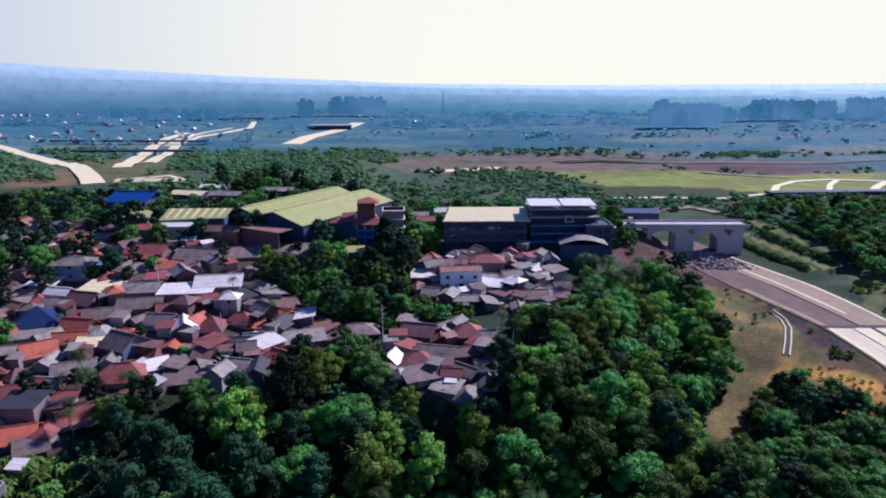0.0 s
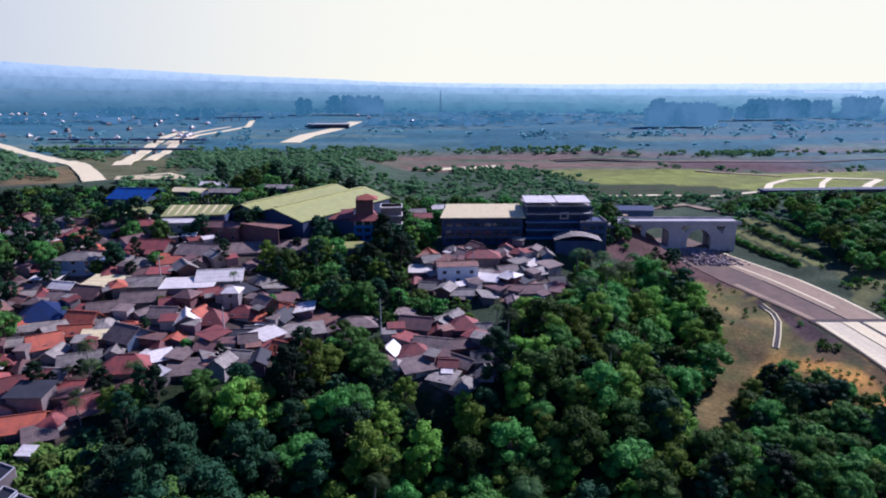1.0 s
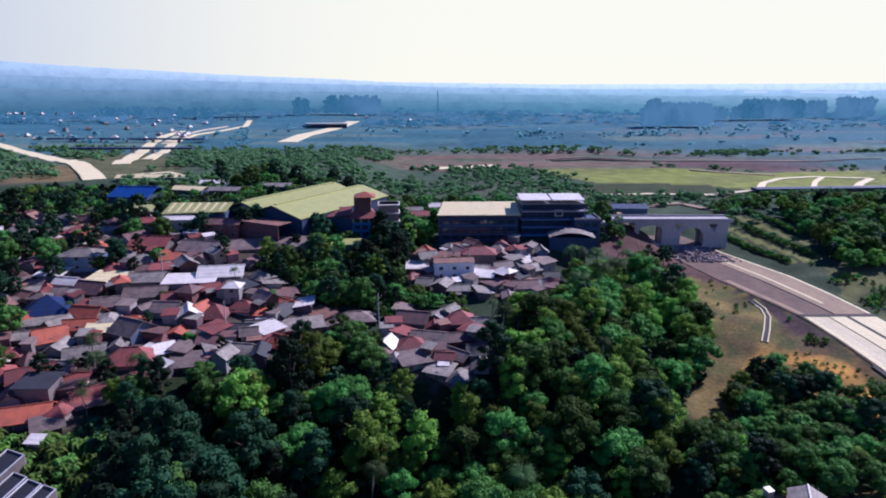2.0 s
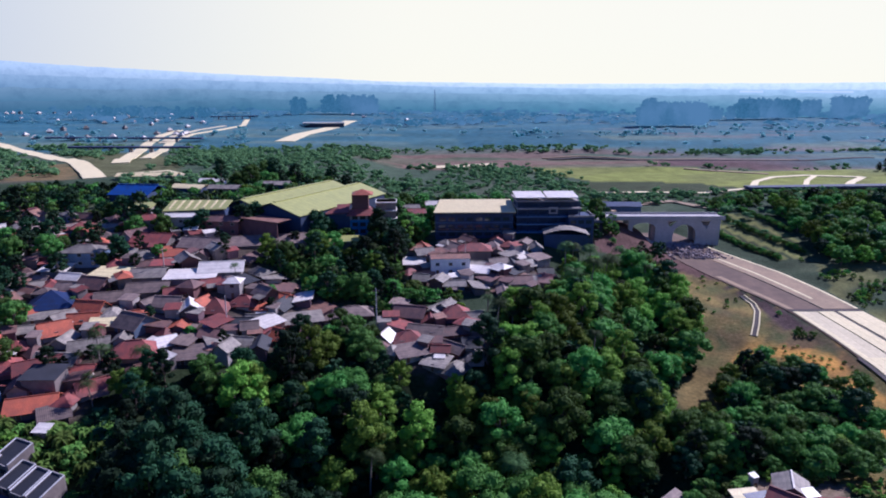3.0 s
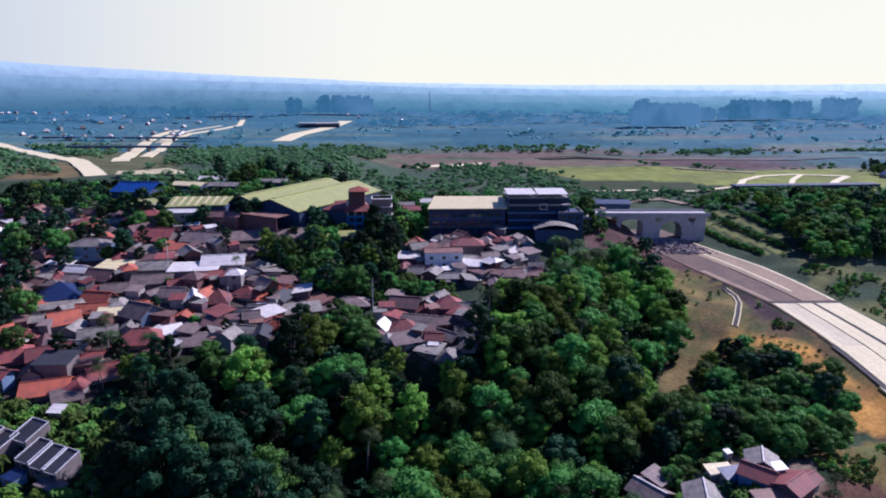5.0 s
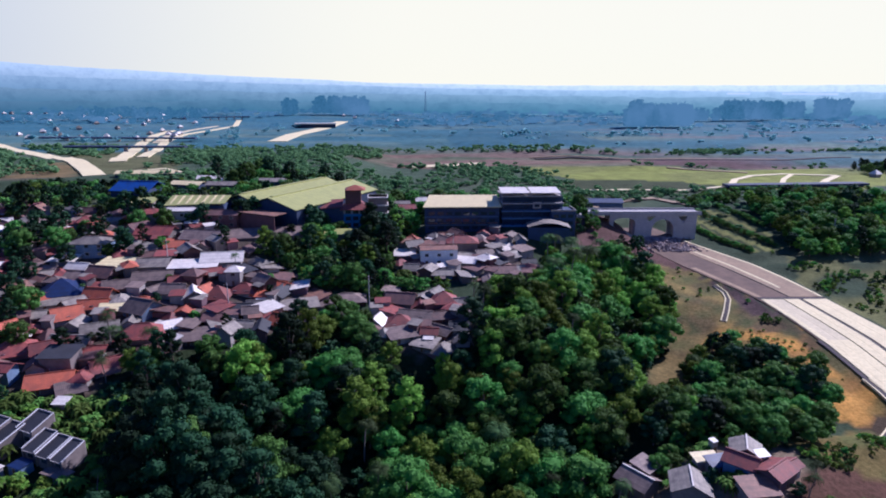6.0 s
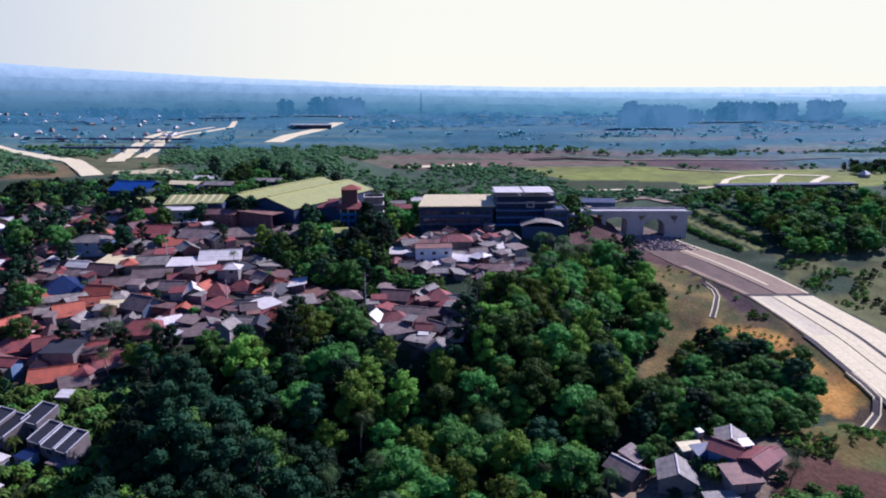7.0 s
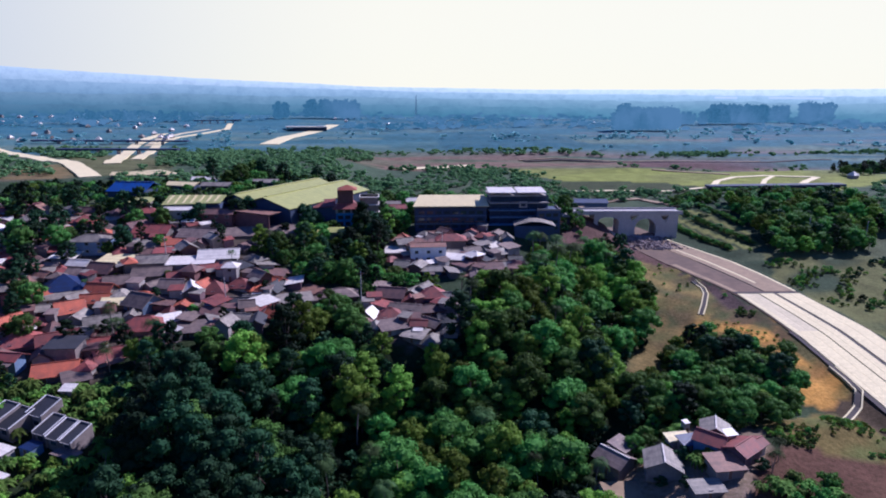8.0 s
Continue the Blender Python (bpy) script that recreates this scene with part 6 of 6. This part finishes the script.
# each range gets its own painted haze tones, paler to the east
hills("backdrop_1", "hills on the horizon, glowing in pale haze blue", 4600, (240, 205, 140, 90, 72, 85, 100), (0.105, 0.160, 0.132), (0.44, 0.43, 0.235), 1.0, 1.6, 0.45)
hills("backdrop_2", "wooded rise before the horizon, glowing in haze blue", 3300, (130, 110, 88, 66, 52, 52, 60), (0.072, 0.130, 0.112), (0.235, 0.295, 0.195), 5.0, 2.0, 0.25)
hills("backdrop_3", "woods in the far plain, glowing in dim haze blue", 2400, (62, 58, 52, 42, 36, 36, 40), (0.054, 0.106, 0.086), (0.141, 0.209, 0.141), 9.0, 2.8, 0.14)
hills("backdrop_4", "woods in the far plain, glowing in dusky haze blue", 1750, (34, 34, 33, 30, 26, 24, 26), (0.038, 0.085, 0.072), (0.089, 0.163, 0.116), 13.0, 2.6, 0.07)


# ---- far roads and fields ----
def far_road(points, width, label, mat=SLAB_PALE, name="road"):
    return tagged(new(name, mesh_of(name, *ribbon(points, width, 0.5, 0.8, 12), mat)), label, "road", kind="structure")


far_road(WEST_ROAD, 11.5, "pale new concrete road curving over the western rise")
far_road(FAR_LANE, 11, "pale concrete carriageway of the far motorway")
far_road(NEXT_LANE, 9, "second pale carriageway of the far motorway")
far_road(SLIP_LANE, 7, "pale slip road beside the far motorway", SLAB_GREY)
far_road([(-174, 345), (-156, 358), (-136, 336), (-120, 334)], 5, "pale access track behind the warehouses")
far_road(TOLL_YARD, 22, "wide pale paved yard of a toll plaza")
far_road([(-12, 500), (50, 515)], 14, "pale strip of bare concrete ground")
far_road([(104, 566), (140, 574), (172, 566), (202, 536), (262, 528), (318, 534), (400, 560)], 5, "dark edge of an earth bank beyond the meadow", DARK_GAP)
far_road([(100, 572), (138, 582), (176, 573), (208, 544), (266, 537), (322, 543)], 3, "pale haul road on the earth bank beyond the meadow", LEAN)
far_road([(198, 484), (226, 474), (252, 458)], 4, "pale earth edge at the top of the meadow", LEAN)
far_road(LOOP_ROAD, 4.5, "pale access road round the meadow")
far_road([(246, 398), (262, 424), (280, 446)], 3.5, "pale side track across the meadow")
far_road([(272, 396), (290, 418), (312, 440)], 5, "pale ramp beside the meadow")
far_road([(100, 372), (130, 376), (168, 373), (206, 390)], 4, "pale track below the meadow")
far_road([(86, 300), (104, 338), (140, 350), (160, 330)], 6, "brown dirt road behind the bridge", LEAN)
far_road([(30, 290), (60, 287), (86, 284)], 9, "grey approach road of the bridge", CONCRETE)


def overpass(x0, y0, x1, y1, z):
    d = math.hypot(x1 - x0, y1 - y0)
    t = empty("far_overpass", pose(x0, y0, 0, 0, 0, math.degrees(math.atan2(y1 - y0, x1 - x0))), "slender dark overpass across the far motorway", "bridge", "far overpasses")
    part("deck", box(0, -4, z - 1.6, d, 4, z), WALL_SLATE, t)
    for i in range(1, 6):
        x = d * i / 6
        part("pier", box(x - 0.8, -3, -5, x + 0.8, 3, z - 1.6), CONCRETE, t)


overpass(-440, 716, -262, 712, 15)
overpass(-330, 566, -220, 566, 19)
overpass(-400, 1140, -326, 1176, 17)
# dark deck colour stands in for the shaded underside along the loop road
overpass(200, 384, 300, 392, 11.5)


def toll_plaza():
    t = empty("toll_plaza", pose(-172, 985, float(ground_z(-172, 985)), 0, 0, 8), "long toll plaza canopy with a white roof", "toll plaza")
    part("canopy", box(-32, -6, 6.0, 32, 6, 7.6), SHEET_WHITE, t)
    # dark slate box added to stand for the shade below the canopy
    part("booths", box(-31, -3, -1, 31, 3, 6.0), WALL_SLATE, t)


toll_plaza()


def belt(x0, x1, y, height, count, seed):
    """A belt of tall far trees, haze blue put into their glow past y 990, else into their leaf colour."""
    rng = np.random.default_rng(seed)
    verts = []
    for _ in range(count):
        x, yy = rng.uniform(x0, x1), y + rng.uniform(-14, 14)
        z = float(ground_z(x, yy))
        h = height * rng.uniform(0.75, 1.08)
        cs = [(x + rng.uniform(-3, 3), yy + rng.uniform(-3, 3), z + h * (0.2 + 0.2 * i)) for i in range(5)]
        v, _ = leaf_cloud(rng, cs, [h * 0.17] * 5, 8, h * 0.07, 0.9, True)
        verts += v
    return tagged(new("tree_belt", mesh_of("tree_belt", verts, np.arange(len(verts)).reshape(-1, 4).tolist(), HAZE_GLOW if y > 990 else LEAF_HAZED)), "dense belt of tall trees in the plain, haze blue put into their glow", "woods", "far tree belts", "stuff")


belt(325, 430, 1010, 32, 90, 31)
belt(330, 350, 1000, 38, 12, 32)
belt(575, 690, 1210, 33, 80, 33)
belt(500, 560, 1190, 22, 26, 34)
belt(790, 850, 1260, 36, 30, 35)
belt(700, 780, 1290, 30, 26, 36)
belt(-300, -265, 1330, 30, 20, 37)
belt(-240, -120, 1360, 34, 50, 38)
belt(-640, -420, 1180, 18, 60, 39)


# ---- far houses ----
def far_house(x, y, mat, wall, words):
    t = empty("far_house", here(x, y, 0, dice.uniform(-40, 40)), f"distant {words}", "house", "far town houses")
    w, d, h = dice.uniform(5, 7.5), dice.uniform(4, 6), dice.choice((2.5, 3, 3.5))
    part("wall", box(-w / 2, -d / 2, -1, w / 2, d / 2, h), wall, t)
    part("roof", hip_roof(w, d, h + 0.1, 2.4, 0.7), mat, t)


for _ in range(70):
    fy = dice.uniform(720, 1400)
    far_house(-fy * dice.uniform(0.36, 0.78), fy, *dice.choice(((SHEET_GREY, WALL_WHITE, "white house with a grey roof"), (SHEET_WHITE, WALL_WHITE, "white house with a pale roof"))))
for _ in range(8):
    fy = dice.uniform(1000, 1400)
    far_house(fy * dice.uniform(-0.2, 0.5), fy, SHEET_WHITE, WALL_WHITE, "white house with a pale roof")
# sunlit white behind haze, given to the far halls as emission
HALL_GLOW, _n, _l, _b = nodes_of("pale roofs, haze as glow")
_e = _n.new("ShaderNodeEmission")
_l.new(mixed(_n, _l, noise_at(_n, _l, 0.05, 3), (0.50, 0.47, 0.33), (0.40, 0.39, 0.29)), _e.inputs["Color"])
_l.new(_e.outputs[0], _n["Material Output"].inputs[0])
for fx, fw in ((1340, 90), (1650, 210)):
    t = empty("far_hall", pose(fx, 2720, 42.0, 0, 0, -30), "very long far industrial hall, its white roof made to glow", "hall", "far halls")
    part("wall", box(-fw / 2 + 1, -15, -2, fw / 2 - 1, 9, -0.5), HALL_GLOW, t)
    part("roof", slab([(-fw / 2, -16, 0), (fw / 2, -16, 0), (fw / 2, 10, 6), (-fw / 2, 10, 6)], 0.3), HALL_GLOW, t)


# ---- rubble under the bridge ----
def rubble(x0, y0, x1, y1, count, seed):
    """Tipped broken stone, lying in a loose heap."""
    rng = np.random.default_rng(seed)
    verts, faces = [], []
    for _ in range(count):
        u, v = rng.uniform(0, 1), rng.normal(0.5, 0.22)
        y = y0 + u * (y1 - y0)
        x = across(y, 0.0) - 2 + v * (across(y, 1.0) - across(y, 0.0))
        s = rng.uniform(0.25, 0.85)
        z = max(float(road_z(y)), float(ground_z(x, y))) + 1.4 * max(0, 1 - 2.2 * abs(v - 0.5)) * math.sin(math.pi * u) * rng.uniform(0.2, 1)
        k = len(verts)
        for p in ((-1, -1, -0.6), (1, -1, -0.6), (1, 1, -0.6), (-1, 1, -0.6), (-0.7, -0.7, 0.7), (0.8, -0.6, 0.6), (0.6, 0.8, 0.8), (-0.8, 0.6, 0.5)):
            q = np.array(p) * s * rng.uniform(0.7, 1.2, 3)
            a = rng.uniform(0, 6.28)
            verts.append((x + q[0] * math.cos(a * 0.2 + k) - q[1] * math.sin(k), y + q[0] * math.sin(k) + q[1] * math.cos(k), z + q[2] + 0.2))
        faces += [tuple(i + k for i in f) for f in BOX]
    return tagged(new("rubble", mesh_of("rubble", verts, faces, STONE)), "heap of grey-mauve broken stone on the roadbed", "rubble", kind="stuff")


rubble(0, 258, 0, 282, 420, 51)


# ---- poles, mast ----
def utility_pole(x, y, height, yaw):
    t = empty("utility_pole", here(x, y, 0, yaw), "tall grey concrete utility pole with a cross arm", "pole", "utility poles")
    part("pole", limb((0, 0, -1), (0, 0, height), 0.2, 0.12, 8), CONCRETE, t)
    part("cross_arm", box(-1.1, -0.08, height - 1.0, 1.1, 0.08, height - 0.84), WOOD, t)
    for px in (-0.9, 0.0, 0.9):
        part("insulator", box(px - 0.07, -0.07, height - 0.84, px + 0.07, 0.07, height - 0.6), WALL_WHITE, t)


utility_pole(-17, 166, 13, 10)
utility_pole(222, 257, 13, 40)
utility_pole(196, 262, 12, 40)
utility_pole(-88, 186, 9, 20)
utility_pole(-60, 160, 9, 20)
utility_pole(12, 214, 9, 0)


def radio_mast(x, y, height):
    t = empty("radio_mast", pose(x, y, 0), "slender far radio mast above the plain", "mast")
    for a in (-1, 1):
        part("leg", limb((a * 2.5, 0, 0), (a * 0.5, 0, height), 0.5, 0.3, 5), WALL_BLUE, t)
    for k in range(6):
        part("brace", limb((-2.3 + 0.33 * k, 0, height * k / 6), (2.0 - 0.33 * k, 0, height * (k + 1) / 6), 0.25, 0.25, 4), WALL_BLUE, t)


radio_mast(0, 1690, 58)
far_house(338, 436, SHEET_WHITE, WALL_WHITE, "white house with a pale roof")
